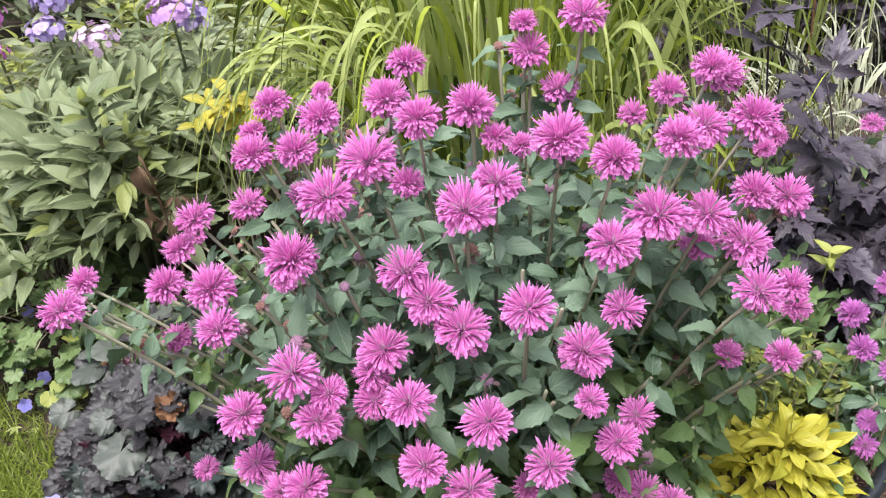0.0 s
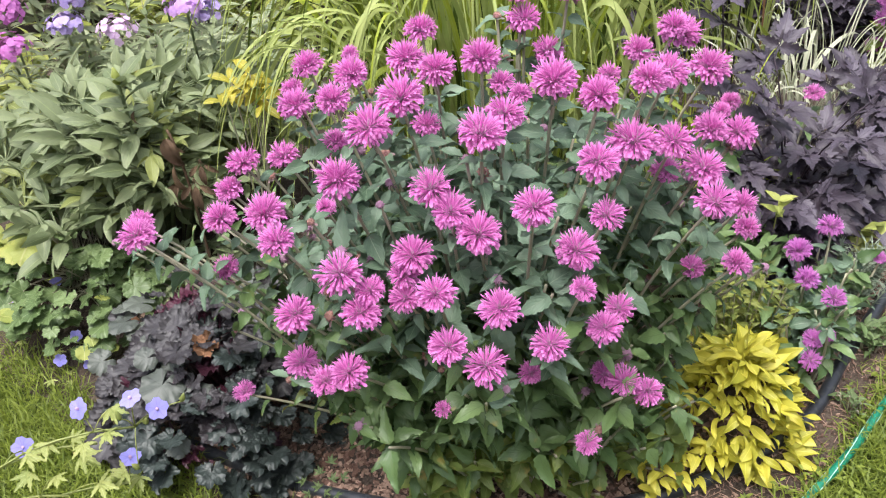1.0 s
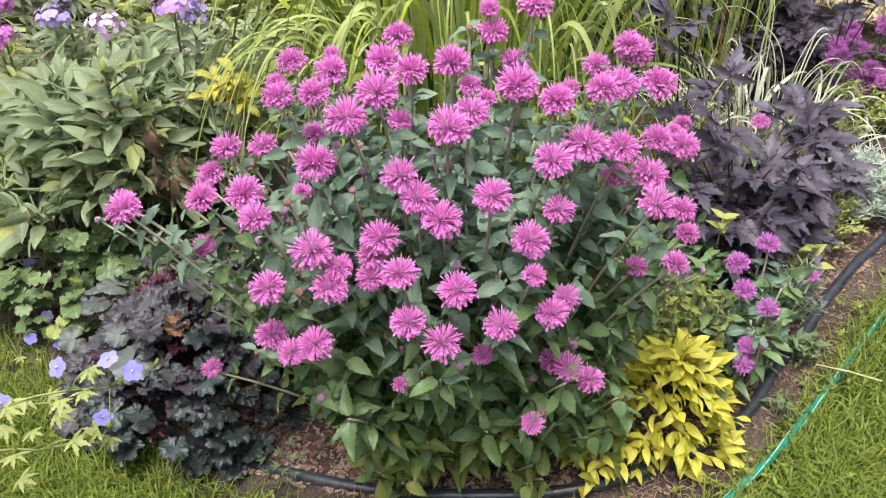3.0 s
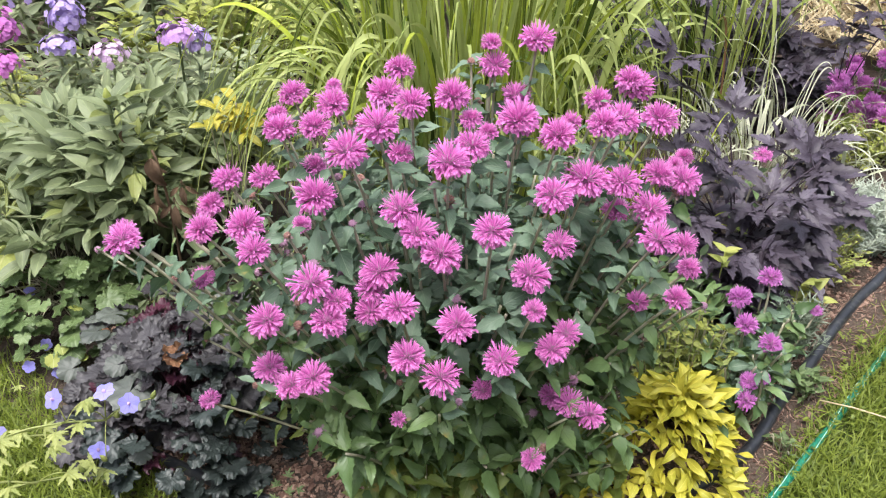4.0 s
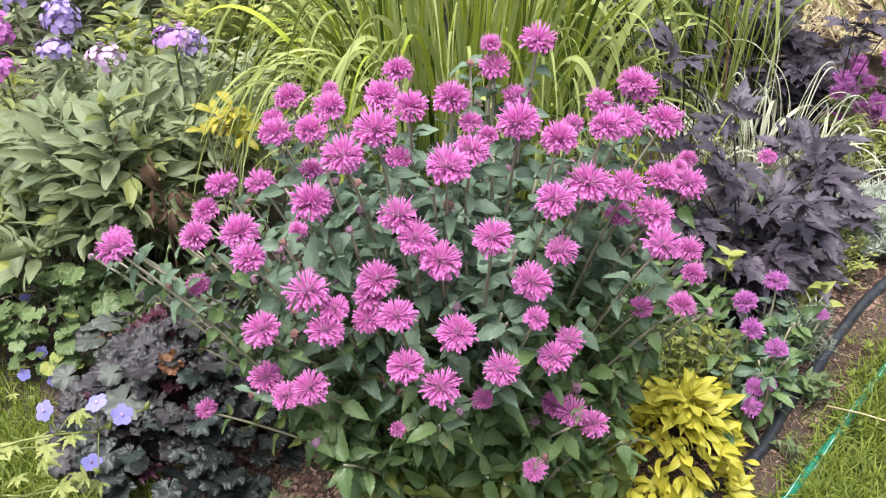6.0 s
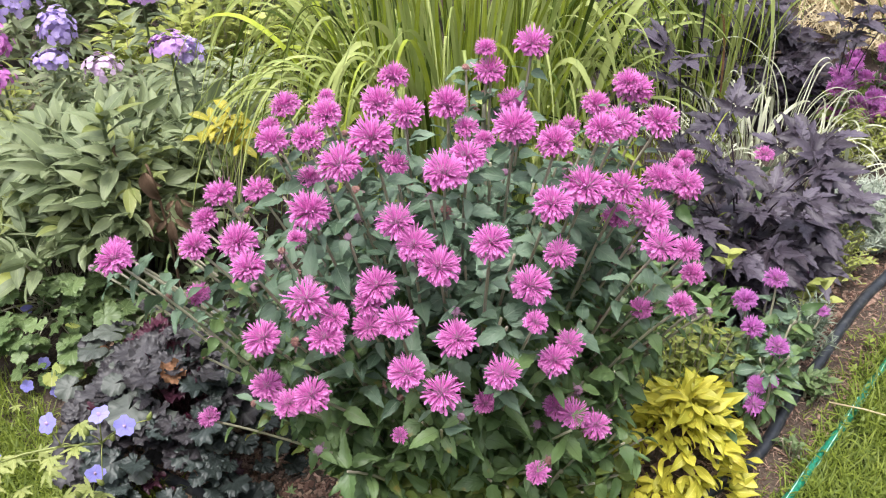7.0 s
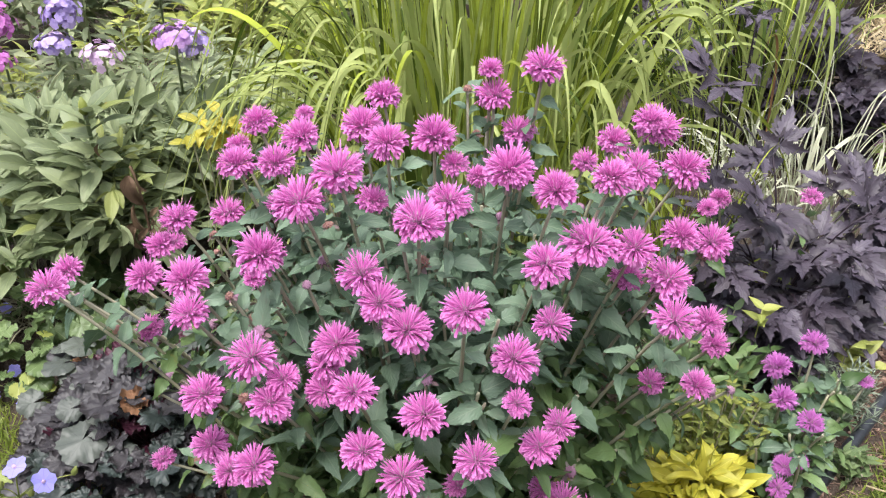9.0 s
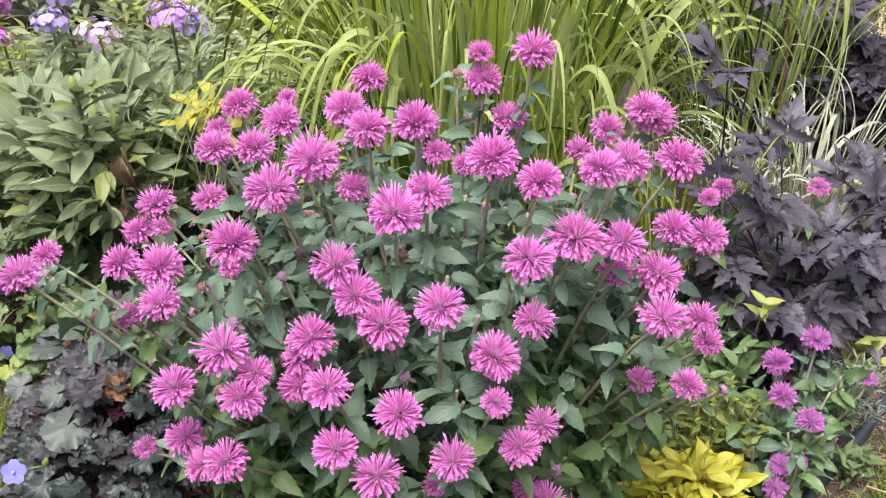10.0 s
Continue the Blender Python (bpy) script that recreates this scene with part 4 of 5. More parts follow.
def build_dark_heuchera():
    c = (-0.5, 0.98)
    ob = thing("heuchera", (*c, soil_z(*c)), "dark purple-black heuchera with ruffled lobed leaves", "foliage plant")
    dark = [Buf().add(lobed(1, 7, 0.26, 0.6, 0.15, 0.1, 84, 5, s, 0.55)).mesh("leaf", M_HEUCH) for s in range(5)]
    deep = [Buf().add(lobed(1, 7, 0.26, 0.6, 0.14, 0.06, 84, 5, 60 + s, 0.55)).mesh("leaf", M_HEUCH_DEEP) for s in range(4)]
    red = [Buf().add(lobed(1, 7, 0.24, 0.6, 0.3, 0.15, 64, 5, 8 + s)).mesh("leaf", M_HEUCH_RED) for s in range(2)]
    grey_leaf = Buf().add(lobed(1, 7, 0.2, 0.6, 0.08, -0.1, 43, 4, 12)).mesh("leaf", M_HEUCH_GREY)
    leaf_dome(ob, c, 0.2, 0.18, 0.225, 115, dark, (0.018, 0.036), 11, 0.3, M_HEUCH_RED, low=0.5)
    leaf_dome(ob, (-0.475, 0.97), 0.225, 0.2, 0.2, 165, deep, (0.017, 0.034), 17, 0.35, None, low=0.02)
    leaf_dome(ob, c, 0.185, 0.165, 0.19, 45, red, (0.018, 0.032), 16, 0.7, None)
    leaf_dome(ob, (-0.63, 1.0), 0.12, 0.13, 0.13, 46, dark, (0.02, 0.036), 18, 0.3, None, low=0.05)
    leaf_dome(ob, (-0.54, 1.1), 0.12, 0.1, 0.2, 34, red, (0.016, 0.026), 12, 0.5, None, low=0.5)
    leaf_dome(ob, (-0.56, 1.18), 0.2, 0.14, 0.15, 26, dark, (0.026, 0.04), 13, 0.6, None, low=0.2)
    leaf_dome(ob, (-0.58, 1.14), 0.2, 0.16, 0.18, 22, [grey_leaf], (0.026, 0.04), 14, 0.6, None, low=0.3)
    leaf_dome(ob, c, 0.21, 0.19, 0.225, 14, [grey_leaf], (0.02, 0.032), 15, 0.7, None)
    put("leaf", grey_leaf, ob, aim((-0.565, 0.885, 0.125), (-0.4, -1, -0.35), (0, -0.4, 1), 0, 0.043), "large grey-green leaf")
    put("leaf", grey_leaf, ob, aim((-0.5, 0.87, 0.11), (0.5, -0.7, -0.5), (0.2, -0.5, 1), 0, 0.03), "grey-green leaf")
    wither = Buf().add(lobed(1, 5, 0.4, 0.5, 0.3, 0.3, 43, 4, 3)).mesh("leaf", M_ORANGE)
    put("leaf", wither, ob, aim((-0.489, 0.935, 0.165), (-0.7, -0.6, -0.1), (0.1, -0.5, 1), 0, 0.026), "curled orange-brown withered leaf")


def build_green_heuchera():
    ob = thing("heuchera", (-0.93, 1.46, soil_z(-0.93, 1.46)), "green heuchera with pale-veined rounded lobed leaves", "foliage plant")
    leaves = [Buf().add(lobed(1, 7, 0.14, 0.7, 0.12, 0.05, 63, 5, 30 + s, 0.6)).mesh("leaf", M_CORAL) for s in range(4)]
    old = [Buf().add(lobed(1, 7, 0.14, 0.7, 0.1, 0.1, 43, 4, 36)).mesh("leaf", M_LIME)]
    leaf_dome(ob, (-0.9, 1.44), 0.19, 0.2, 0.2, 95, leaves, (0.022, 0.042), 31, 0.7, M_STEM)
    leaf_dome(ob, (-0.84, 1.3), 0.17, 0.14, 0.17, 60, leaves, (0.018, 0.036), 32, 0.7, None)
    leaf_dome(ob, (-0.86, 1.3), 0.2, 0.18, 0.14, 14, old, (0.014, 0.024), 33, 0.5, None)
    wither = Buf().add(lobed(1, 5, 0.3, 0.5, 0.3, 0.3, 43, 4, 5)).mesh("leaf", M_ORANGE)
    put("leaf", wither, ob, aim((-0.73, 1.2, 0.0), (0.3, -1, -0.4), (0, -0.4, 1), 0, 0.022), "withered orange leaf")


def build_golden_lobed_plant():
    ob = thing("golden_foliage_plant", (-1.06, 1.56, soil_z(-1.06, 1.56)), "low plant with broad yellow-green lobed leaves", "foliage plant")
    leaves = [Buf().add(lobed(1, 5, 0.35, 0.6, 0.08, -0.05, 43, 4, 40 + s)).mesh("leaf", M_LIME) for s in range(2)]
    leaf_dome(ob, (-1.1, 1.5), 0.12, 0.12, 0.16, 16, leaves, (0.028, 0.048), 41, 0.3, M_STEM)
    r2 = random.Random(42)
    for x, y, z, size in ((-0.965, 1.4, 0.075, 0.042), (-1.0, 1.42, 0.06, 0.04), (-1.03, 1.46, 0.08, 0.034)):
        put("stem", Buf().add(tube(bezier((x - 0.03, y + 0.05, soil_z(x, y)), (x - 0.02, y + 0.03, z), (x, y - 0.05, z + 0.03), 5), 0.0014, 4)).mesh("stem", M_LIME), ob)
        put("leaf", leaves[r2.randrange(2)], ob, aim((x, y - 0.05, z + 0.03), (r2.uniform(-0.2, 0.7), -1, -0.3), (0.2, -0.5, 1), 0, size))


def jagged(v):
    """A broad leaflet cut into forward-pointing lobes with finer teeth."""
    coarse, fine = (v * 5.0) % 1.0, (v * 15.0) % 1.0
    return max(0.02, ovate(v) * (0.56 + 0.44 * coarse ** 0.8) * (0.84 + 0.16 * fine))


def compound(parts, width, profile, rows=8, teeth=0.0, seed=0, fold=0.3, droop=0.5, stalk=0.0018, rake=0.0, loose=0.0):
    """A divided leaf of unit size: parts are (x, y, angle, length); a rib links them."""
    b, r2 = Buf(), random.Random(seed + 500)
    for i, (x, y, ang, length) in enumerate(parts):
        t = blade(length, length * width, profile, rows, 4, fold, droop, 0.05, teeth, 0.04, 0, seed + i, rake)
        b.add(t, Matrix.Translation((x, y, -0.12 * (x * x + y * y))) @ Matrix.Rotation(radians(-ang), 4, "Z") @ Euler((loose * r2.uniform(-0.6, 0.6), loose * r2.uniform(-1, 1), 0)).to_matrix().to_4x4())
        b.add(tube([(0, 0.0, 0), (x * 0.4, y * 0.6, 0.0), (x, y, -0.12 * (x * x + y * y))], stalk * 6, 4, False))
    return b


def build_peony():
    tpls = []
    ob = thing("peony", (-0.76, 1.6, soil_z(-0.76, 1.6)), "bushy peony out of bloom with divided mid-green leaves", "shrub")
    meshes = []
    for s in range(5):
        r2 = random.Random(50 + s)
        parts = []
        for bx, by, ba in ((0, 0.6, 0), (-0.32, 0.3, -55), (0.3, 0.42, 48)):
            for da, ln in ((-42, 0.36), (0, 0.52), (40, 0.4)):
                if r2.uniform(0, 1) < 0.12:
                    continue
                parts.append((bx + 0.04 * da / 38, by, ba + da + r2.uniform(-22, 22), ln * r2.uniform(0.75, 1.25)))
        b = compound(parts, 0.36, lance, 10, 0, s * 9, 0.35, 0.55, loose=0.9)
        tpls.append(b.tpl())
        meshes.append(b.mesh("leaf", M_PEONY if s < 4 else M_PEONY_YOUNG))
    r2 = random.Random(55)
    filler = Buf()
    for k in range(78):
        a, r = r2.uniform(0, 6.3), 0.36 * math.sqrt(r2.uniform(0, 1))
        tx, ty = -0.77 + r * 1.1 * math.cos(a), 1.6 + r * 0.72 * math.sin(a)
        if tx > -0.53 and ty < 1.55:
            continue
        top = Vector((tx, ty, soil_z(tx, ty) + r2.uniform(0.22, 0.37) - 0.5 * max(0, r - 0.2)))
        b0 = Vector((-0.76 + 0.3 * (tx + 0.76), 1.58 + 0.3 * (ty - 1.58), soil_z(-0.76, 1.58)))
        path = bezier(b0, b0.lerp(top, 0.45) + Vector((0, 0, 0.1)), top, 6)
        put("stem", Buf().add(tube(path, 0.004, 5)).mesh("stem", M_PHLOX_LEAF), ob)
        for q in range(5):
            f = 1.0 if q < 3 else r2.uniform(0.55, 0.95)
            i = min(5, int(f * 6))
            pos = path[i].lerp(path[i + 1], f * 6 - i)
            ang = q * 2.3 + k + r2.uniform(-0.4, 0.4)
            along = Vector((math.cos(ang), math.sin(ang), r2.uniform(0.1, 1.1) if q < 3 else r2.uniform(-0.2, 0.5)))
            m = aim(pos, along, (r2.uniform(-0.5, 0.5), r2.uniform(-0.7, 0.3), 1), r2.uniform(-0.6, 0.6), r2.uniform(0.095, 0.165))
            kind = r2.randrange(5)
            if k < 60:
                put("leaf", meshes[kind], ob, m)
            else:
                filler.add(tpls[kind], m)
    put("foliage", filler.mesh("foliage", M_PEONY), ob, kind="stuff")
    # the tallest shoot, a whorl of leaves round a pale bud
    top = Vector((-0.683, 1.4, 0.445))
    path = bezier((-0.72, 1.5, soil_z(-0.72, 1.5)), (-0.7, 1.45, 0.3), top, 6)
    put("stem", Buf().add(tube(path, 0.0042, 6)).mesh("stem", M_PHLOX_LEAF), ob)
    single = Buf().add(blade(1, 0.36, lance, 10, 4, 0.3, 0.6, 0.15, wave=0.06, seed=3)).mesh("leaf", M_PEONY)
    young = Buf().add(blade(1, 0.34, lance, 10, 4, 0.35, 0.4, 0.15, wave=0.06, seed=5)).mesh("leaf", M_PEONY_YOUNG)
    for k in range(24):
        a = k * 2.4 + r2.uniform(-0.3, 0.3)
        z = r2.uniform(-0.02, 0.0) if k < 7 else -0.03 - 0.011 * (k - 7)
        put("leaf", young if k % 7 == 0 else single, ob, aim(path[6] + Vector((0, 0.01, z)), (math.cos(a), math.sin(a), r2.uniform(0.2, 1.0) - 0.03 * k), (r2.uniform(-0.4, 0.4), -0.3, 1), r2.uniform(-0.5, 0.5), r2.uniform(0.06, 0.1)))
    put("bud", Buf().add(tube([top, top + Vector((0, 0, 0.008)), top + Vector((0, 0, 0.022)), top + Vector((0, 0, 0.036))], [0.004, 0.0095, 0.008, 0.002], 10)).mesh("bud", M_LIME), ob, label="pale green-yellow seed pod")
    brown = compound(((0, 0.2, 0, 0.7), (-0.1, 0.2, -50, 0.5), (0.1, 0.2, 50, 0.5)), 0.3, lance, 8, 0.1, 3, 0.5, 0.9).mesh("leaf", M_BROWN)
    for x, y, z, s in ((-0.56, 1.32, 0.27, 0.09), (-0.545, 1.34, 0.3, 0.07), (-0.6, 1.36, 0.33, 0.05)):
        put("leaf", brown, ob, aim((x, y, z), (0.1, -0.5, -1), (0, -1, 0.3), 0, s), "withered brown leaf")


def floret(radius, petals=5, cup=0.15, notch=1.0):
    b = Buf()
    for i in range(petals):
        t = blade(radius, radius * 1.0, lambda v: max(0.2, math.sin(math.pi * min(0.93, v * 0.75 + 0.1))), 3, 2, -0.1, 0.35, 0.25)
        b.add(t, Matrix.Rotation(2 * math.pi * i / petals, 4, "Z"))
    return b.tpl()


def build_phlox():
    leaf = [Buf().add(blade(1, 0.24, lance, 7, 2, 0.3, 0.7, 0.1, seed=s)).mesh("leaf", M_PHLOX_LEAF) for s in range(3)]
    fl = floret(0.0096)

    def panicle(mat, seed, wide, tall, n):
        r2, b, n = random.Random(seed), Buf(), int(n * 1.5)
        for i in range(n):
            s = r2.uniform(-0.35, 1)
            a = i * 2.4
            k = math.sqrt(1 - s * s)
            out = Vector((math.cos(a) * k, math.sin(a) * k, s + 0.25)).normalized()
            p = Vector((wide * k * math.cos(a), wide * k * math.sin(a), tall * s)) * r2.uniform(0.62, 1.3)
            b.add(fl, aim_z(p, out, r2.uniform(0, 6), r2.uniform(0.8, 1.15)))
        return b.mesh("flower_panicle", mat)

    def plant(x, y, z, mat, wide, tall, n, label, seed):
        ob = thing("phlox", (x - 0.03, y + 0.05, soil_z(x, y)), label, "flowering plant", "tall phlox at the back of the bed")
        base = Vector((x - 0.03, y + 0.05, soil_z(x, y) - 0.01))
        tip = Vector((x, y, z))
        path = bezier(base, base.lerp(tip, 0.5) + Vector((0.0, 0.03, 0.05)), tip, 8)
        put("stem", Buf().add(tube(path, 0.0035, 5)).mesh("stem", M_PHLOX_LEAF), ob)
        put("flower_panicle", panicle(mat, seed, wide, tall, n), ob, Matrix.Translation(tip))
        for q in range(16):
            f = 0.93 - 0.055 * (q // 2)
            i = min(7, int(f * 8))
            pos = path[i].lerp(path[i + 1], f * 8 - i)
            a = (q // 2) * 1.57 + (q % 2) * 3.14 + seed
            put("leaf", leaf[q % 3], ob, aim(pos, (math.cos(a), math.sin(a), U(-0.2, 0.5)), (0, 0, 1), U(-0.3, 0.3), U(0.05, 0.09)))

    lil, pale = "tall phlox with a lilac-blue flower panicle", "tall phlox with a pale pink flower panicle"
    plant(-0.967, 2.0, 0.418, M_LILAC, 0.04, 0.055, 80, lil, 1)
    plant(-0.99, 1.96, 0.355, M_LILAC, 0.04, 0.025, 40, lil, 2)
    plant(-0.80, 1.8, 0.393, M_PINKWHITE, 0.04, 0.03, 34, pale, 3)
    plant(-0.629, 1.8, 0.445, M_PHLOX_PINK, 0.042, 0.028, 44, "tall phlox with a pink-lilac flower panicle", 4)
    plant(-0.59, 1.82, 0.41, M_LILAC, 0.03, 0.04, 30, lil, 5)
    plant(-0.826, 2.3, 0.42, M_PHLOX_PINK, 0.045, 0.05, 60, "tall phlox with a pink-lilac flower panicle", 6)
    plant(-1.19, 2.25, 0.42, M_LILAC, 0.08, 0.07, 120, lil, 7)
    plant(-1.07, 2.35, 0.43, M_LILAC, 0.05, 0.05, 60, lil, 8)
    plant(-1.15, 2.0, 0.385, M_MAGENTA, 0.05, 0.05, 60, "phlox with a bright magenta flower panicle", 9)
    plant(-1.12, 1.9, 0.325, M_MAGENTA, 0.045, 0.03, 44, "phlox with a bright magenta flower panicle", 10)
    plant(-1.3, 2.05, 0.38, M_MAGENTA, 0.06, 0.05, 60, "phlox with a bright magenta flower panicle", 11)
    plant(-1.05, 2.1, 0.32, M_PINKWHITE, 0.02, 0.015, 10, pale, 12)


def build_bugbane():
    meshes = []
    for s in range(5):
        r2 = random.Random(70 + s)
        parts = [(0, 0.38, 0, 0.66), (-0.05, 0.33, -38, 0.56), (0.05, 0.33, 38, 0.56), (-0.02, 0.22, -80, 0.46), (0.02, 0.22, 80, 0.46)]
        parts = [(x, y, a + r2.uniform(-9, 9), ln * r2.uniform(0.85, 1.15)) for x, y, a, ln in parts]
        meshes.append(compound(parts, 0.7, jagged, 30, 0.0, s * 7, 0.28, 0.4, loose=0.5).mesh("leaf", M_BUG))

    def plant(base, spots, label, seed):
        r2 = random.Random(seed)
        ob = thing("bugbane", (*base, soil_z(*base)), label, "foliage plant")
        root = Vector((*base, soil_z(*base) - 0.01))
        for x, y, z, size in spots:
            tip = Vector((x, y, z))
            path = bezier(root, root.lerp(tip, 0.4) + Vector((0, 0, 0.12)), tip, 6)
            put("stem", Buf().add(tube(path, 0.0017, 5)).mesh("stem", M_BUG_STEM), ob)
            flat = Vector((x - base[0], y - base[1], 0))
            flat = flat.normalized() if flat.length > 0.02 else Vector((0, -1, 0))
            for q in range(3):
                rot = Matrix.Rotation((q - 1) * 1.1 + r2.uniform(-0.25, 0.25), 3, "Z")
                along = rot @ flat * 0.8 + Vector((r2.uniform(-0.4, 0.4), -0.4, r2.uniform(-0.2, 0.5)))
                put("leaf", meshes[r2.randrange(5)], ob, aim(path[6 - (q % 2)], along, (r2.uniform(-0.3, 0.3), -0.35, 1), 0, size * r2.uniform(0.8, 1.15)))

    r3 = random.Random(77)
    spots = [(0.66 + r3.uniform(-0.16, 0.16), 1.27 + r3.uniform(-0.12, 0.16), r3.uniform(0.12, 0.36), r3.uniform(0.09, 0.125)) for _ in range(13)]
    spots += [(0.73, 1.24, 0.27, 0.12), (0.6, 1.38, 0.41, 0.11), (0.8, 1.4, 0.33, 0.11), (0.75, 1.24, 0.24, 0.115), (0.62, 1.14, 0.22, 0.11), (0.7, 1.19, 0.16, 0.1), (0.86, 1.5, 0.3, 0.1), (0.55, 1.22, 0.4, 0.11), (0.78, 1.32, 0.33, 0.11), (0.9, 1.38, 0.2, 0.1), (0.5, 1.19, 0.3, 0.11), (0.54, 1.16, 0.22, 0.11), (0.48, 1.3, 0.36, 0.1)]
    spots += [(0.56 + r3.uniform(-0.07, 0.1), 1.2 + r3.uniform(-0.07, 0.12), r3.uniform(0.07, 0.24), 0.1) for _ in range(24)]
    spots += [(0.66, 1.3, 0.26, 0.12), (0.71, 1.3, 0.2, 0.12), (0.76, 1.31, 0.22, 0.11), (0.64, 1.28, 0.19, 0.12), (0.6, 1.3, 0.33, 0.11), (0.69, 1.34, 0.25, 0.11), (0.68, 1.25, 0.16, 0.11)]
    plant((0.64, 1.3), spots, "dark purple-brown bugbane with jagged divided leaves", 71)
    plant((0.54, 1.42), [(0.475, 1.36, 0.56, 0.115), (0.53, 1.42, 0.66, 0.06)], "tall thin dark bugbane stem in the grass", 72)
    plant((1.1, 1.95), [(1.08, 1.82, 0.49, 0.13), (1.18, 1.86, 0.49, 0.13), (1.02, 1.8, 0.46, 0.11)], "dark bugbane with spreading jagged leaves", 73)
    far = [(0.76 + r3.uniform(-0.26, 0.22), 2.15 + r3.uniform(-0.15, 0.2), r3.uniform(0.03, 0.45), 0.1) for _ in range(80)]
    far += [(r3.uniform(0.82, 1.04), r3.uniform(1.95, 2.1), r3.uniform(0.04, 0.28), 0.09) for _ in range(34)]
    far += [(r3.uniform(0.98, 1.12), r3.uniform(1.98, 2.12), r3.uniform(0.1, 0.34), 0.09) for _ in range(16)]
    plant((0.88, 2.25), far, "dark-leaved shrub in deep shade behind the grass", 74)


def build_hosta():
    c = (0.39, 0.798)
    ob = thing("hosta", (*c, soil_z(*c)), "golden yellow hosta with narrow pointed wavy leaves", "foliage plant")
    meshes = [Buf().add(blade(1, w, lance, 9, 4, f, d, 0.35, 0, 0.2, tw, s)).mesh("leaf", M_HOSTA) for s, (w, f, d, tw) in enumerate(((0.31, 0.35, 0.9, 0.5), (0.37, 0.2, 0.6, -0.6), (0.28, 0.5, 1.2, 0.2), (0.33, 0.25, 0.45, -0.5), (0.36, 0.15, 1.0, 0.8)))]
    r2 = random.Random(81)
    for k in range(290):
        a = r2.uniform(0, 6.283)
        s = r2.uniform(0.0, 1.0)
        rr = 0.116 * (1 - s) ** 0.65 * r2.uniform(0.75, 1.0)
        x, y = c[0] + rr * math.cos(a), c[1] - 0.01 + rr * 0.95 * math.sin(a)
        z = soil_z(x, y) + 0.015 + 0.165 * s * r2.uniform(0.8, 1.05)
        along = Vector((math.cos(a) * 0.9 + r2.uniform(-1.1, 1.1), math.sin(a) * 0.9 - 0.2 + r2.uniform(-1.0, 1.0), r2.uniform(-0.5, 0.6) + 0.3 * s))
        put("leaf", meshes[r2.randrange(5)], ob, aim((x, y, z), along, (0, 0, 1), r2.uniform(-1.0, 1.0), r2.uniform(0.03, 0.058) * (1.35 if k % 5 == 0 else 1)))
    small = blade(1, 0.34, lance, 6, 2, 0.3, 1.0, 0.3, 0, 0.1, 0, 1)
    skirt = Buf()
    for k in range(110):
        x, y = r2.uniform(0.2, 0.42), 0.7 + r2.uniform(-0.04, 0.06)
        y = max(y, edge_y(x))
        a = r2.uniform(-2.7, -0.4)
        skirt.add(small, aim((x, y, soil_z(x, y) + r2.uniform(0.01, 0.07)), (math.cos(a), math.sin(a), r2.uniform(-0.1, 0.5)), (0, 0, 1), r2.uniform(-0.5, 0.5), r2.uniform(0.026, 0.042)))
    put("foliage", skirt.mesh("foliage", M_HOSTA), ob, kind="stuff")


def leafy_sprigs(name, label, category, c, rx, ry, h, n, leaf_tpl, material, stem_mat, size, seed, step=0.018, singles=0, up=0.3, whorl=2, bare=0.2, vary=(0.55, 1.1)):
    """A plant of many thin sprigs set with small leaves."""
    r2 = random.Random(seed)
    ob = thing(name, (*c, soil_z(*c)), label, category)
    leaves, stems = Buf(), Buf()
    mesh = Buf().add(leaf_tpl).mesh("leaf", material) if singles else None
    count = 0
    for k in range(n):
        a, r = r2.uniform(0, 6.283), math.sqrt(r2.uniform(0, 1))
        tip = Vector((c[0] + rx * r * math.cos(a), c[1] + ry * r * math.sin(a), 0))
        tip.z = soil_z(tip.x, tip.y) + h * (1 - 0.55 * r * r) * r2.uniform(*vary)
        root = Vector((c[0] + 0.55 * rx * r * math.cos(a), c[1] + 0.55 * ry * r * math.sin(a), soil_z(*c) - 0.01))
        path = bezier(root, root.lerp(tip, 0.5) + Vector((0, 0, 0.03)), tip, 6)
        stems.add(tube(path, 0.0014, 4, False))
        length = (tip - root).length
        s, q = length, 0
        while s > length * bare:
            f = s / length * 6
            i = min(5, int(f))
            pos = path[i].lerp(path[i + 1], f - i)
            for w in range(whorl):
                ang = q * 1.3 + w * 2 * math.pi / whorl + r2.uniform(-0.8, 0.8)
                m = aim(pos, (math.cos(ang), math.sin(ang), up + r2.uniform(-0.6, 0.5)), (r2.uniform(-0.4, 0.4), r2.uniform(-0.5, 0.3), 1), r2.uniform(-0.6, 0.6), size * r2.uniform(0.55, 1.25))
                if count < singles:
                    put("leaf", mesh, ob, m)
                    count += 1
                else:
                    leaves.add(leaf_tpl, m)
            s -= step
            q += 1
    put("undergrowth", stems.mesh("undergrowth", stem_mat), ob, kind="stuff")
    if leaves.n:
        put("foliage", leaves.mesh("foliage", material), ob, kind="stuff")
    return ob


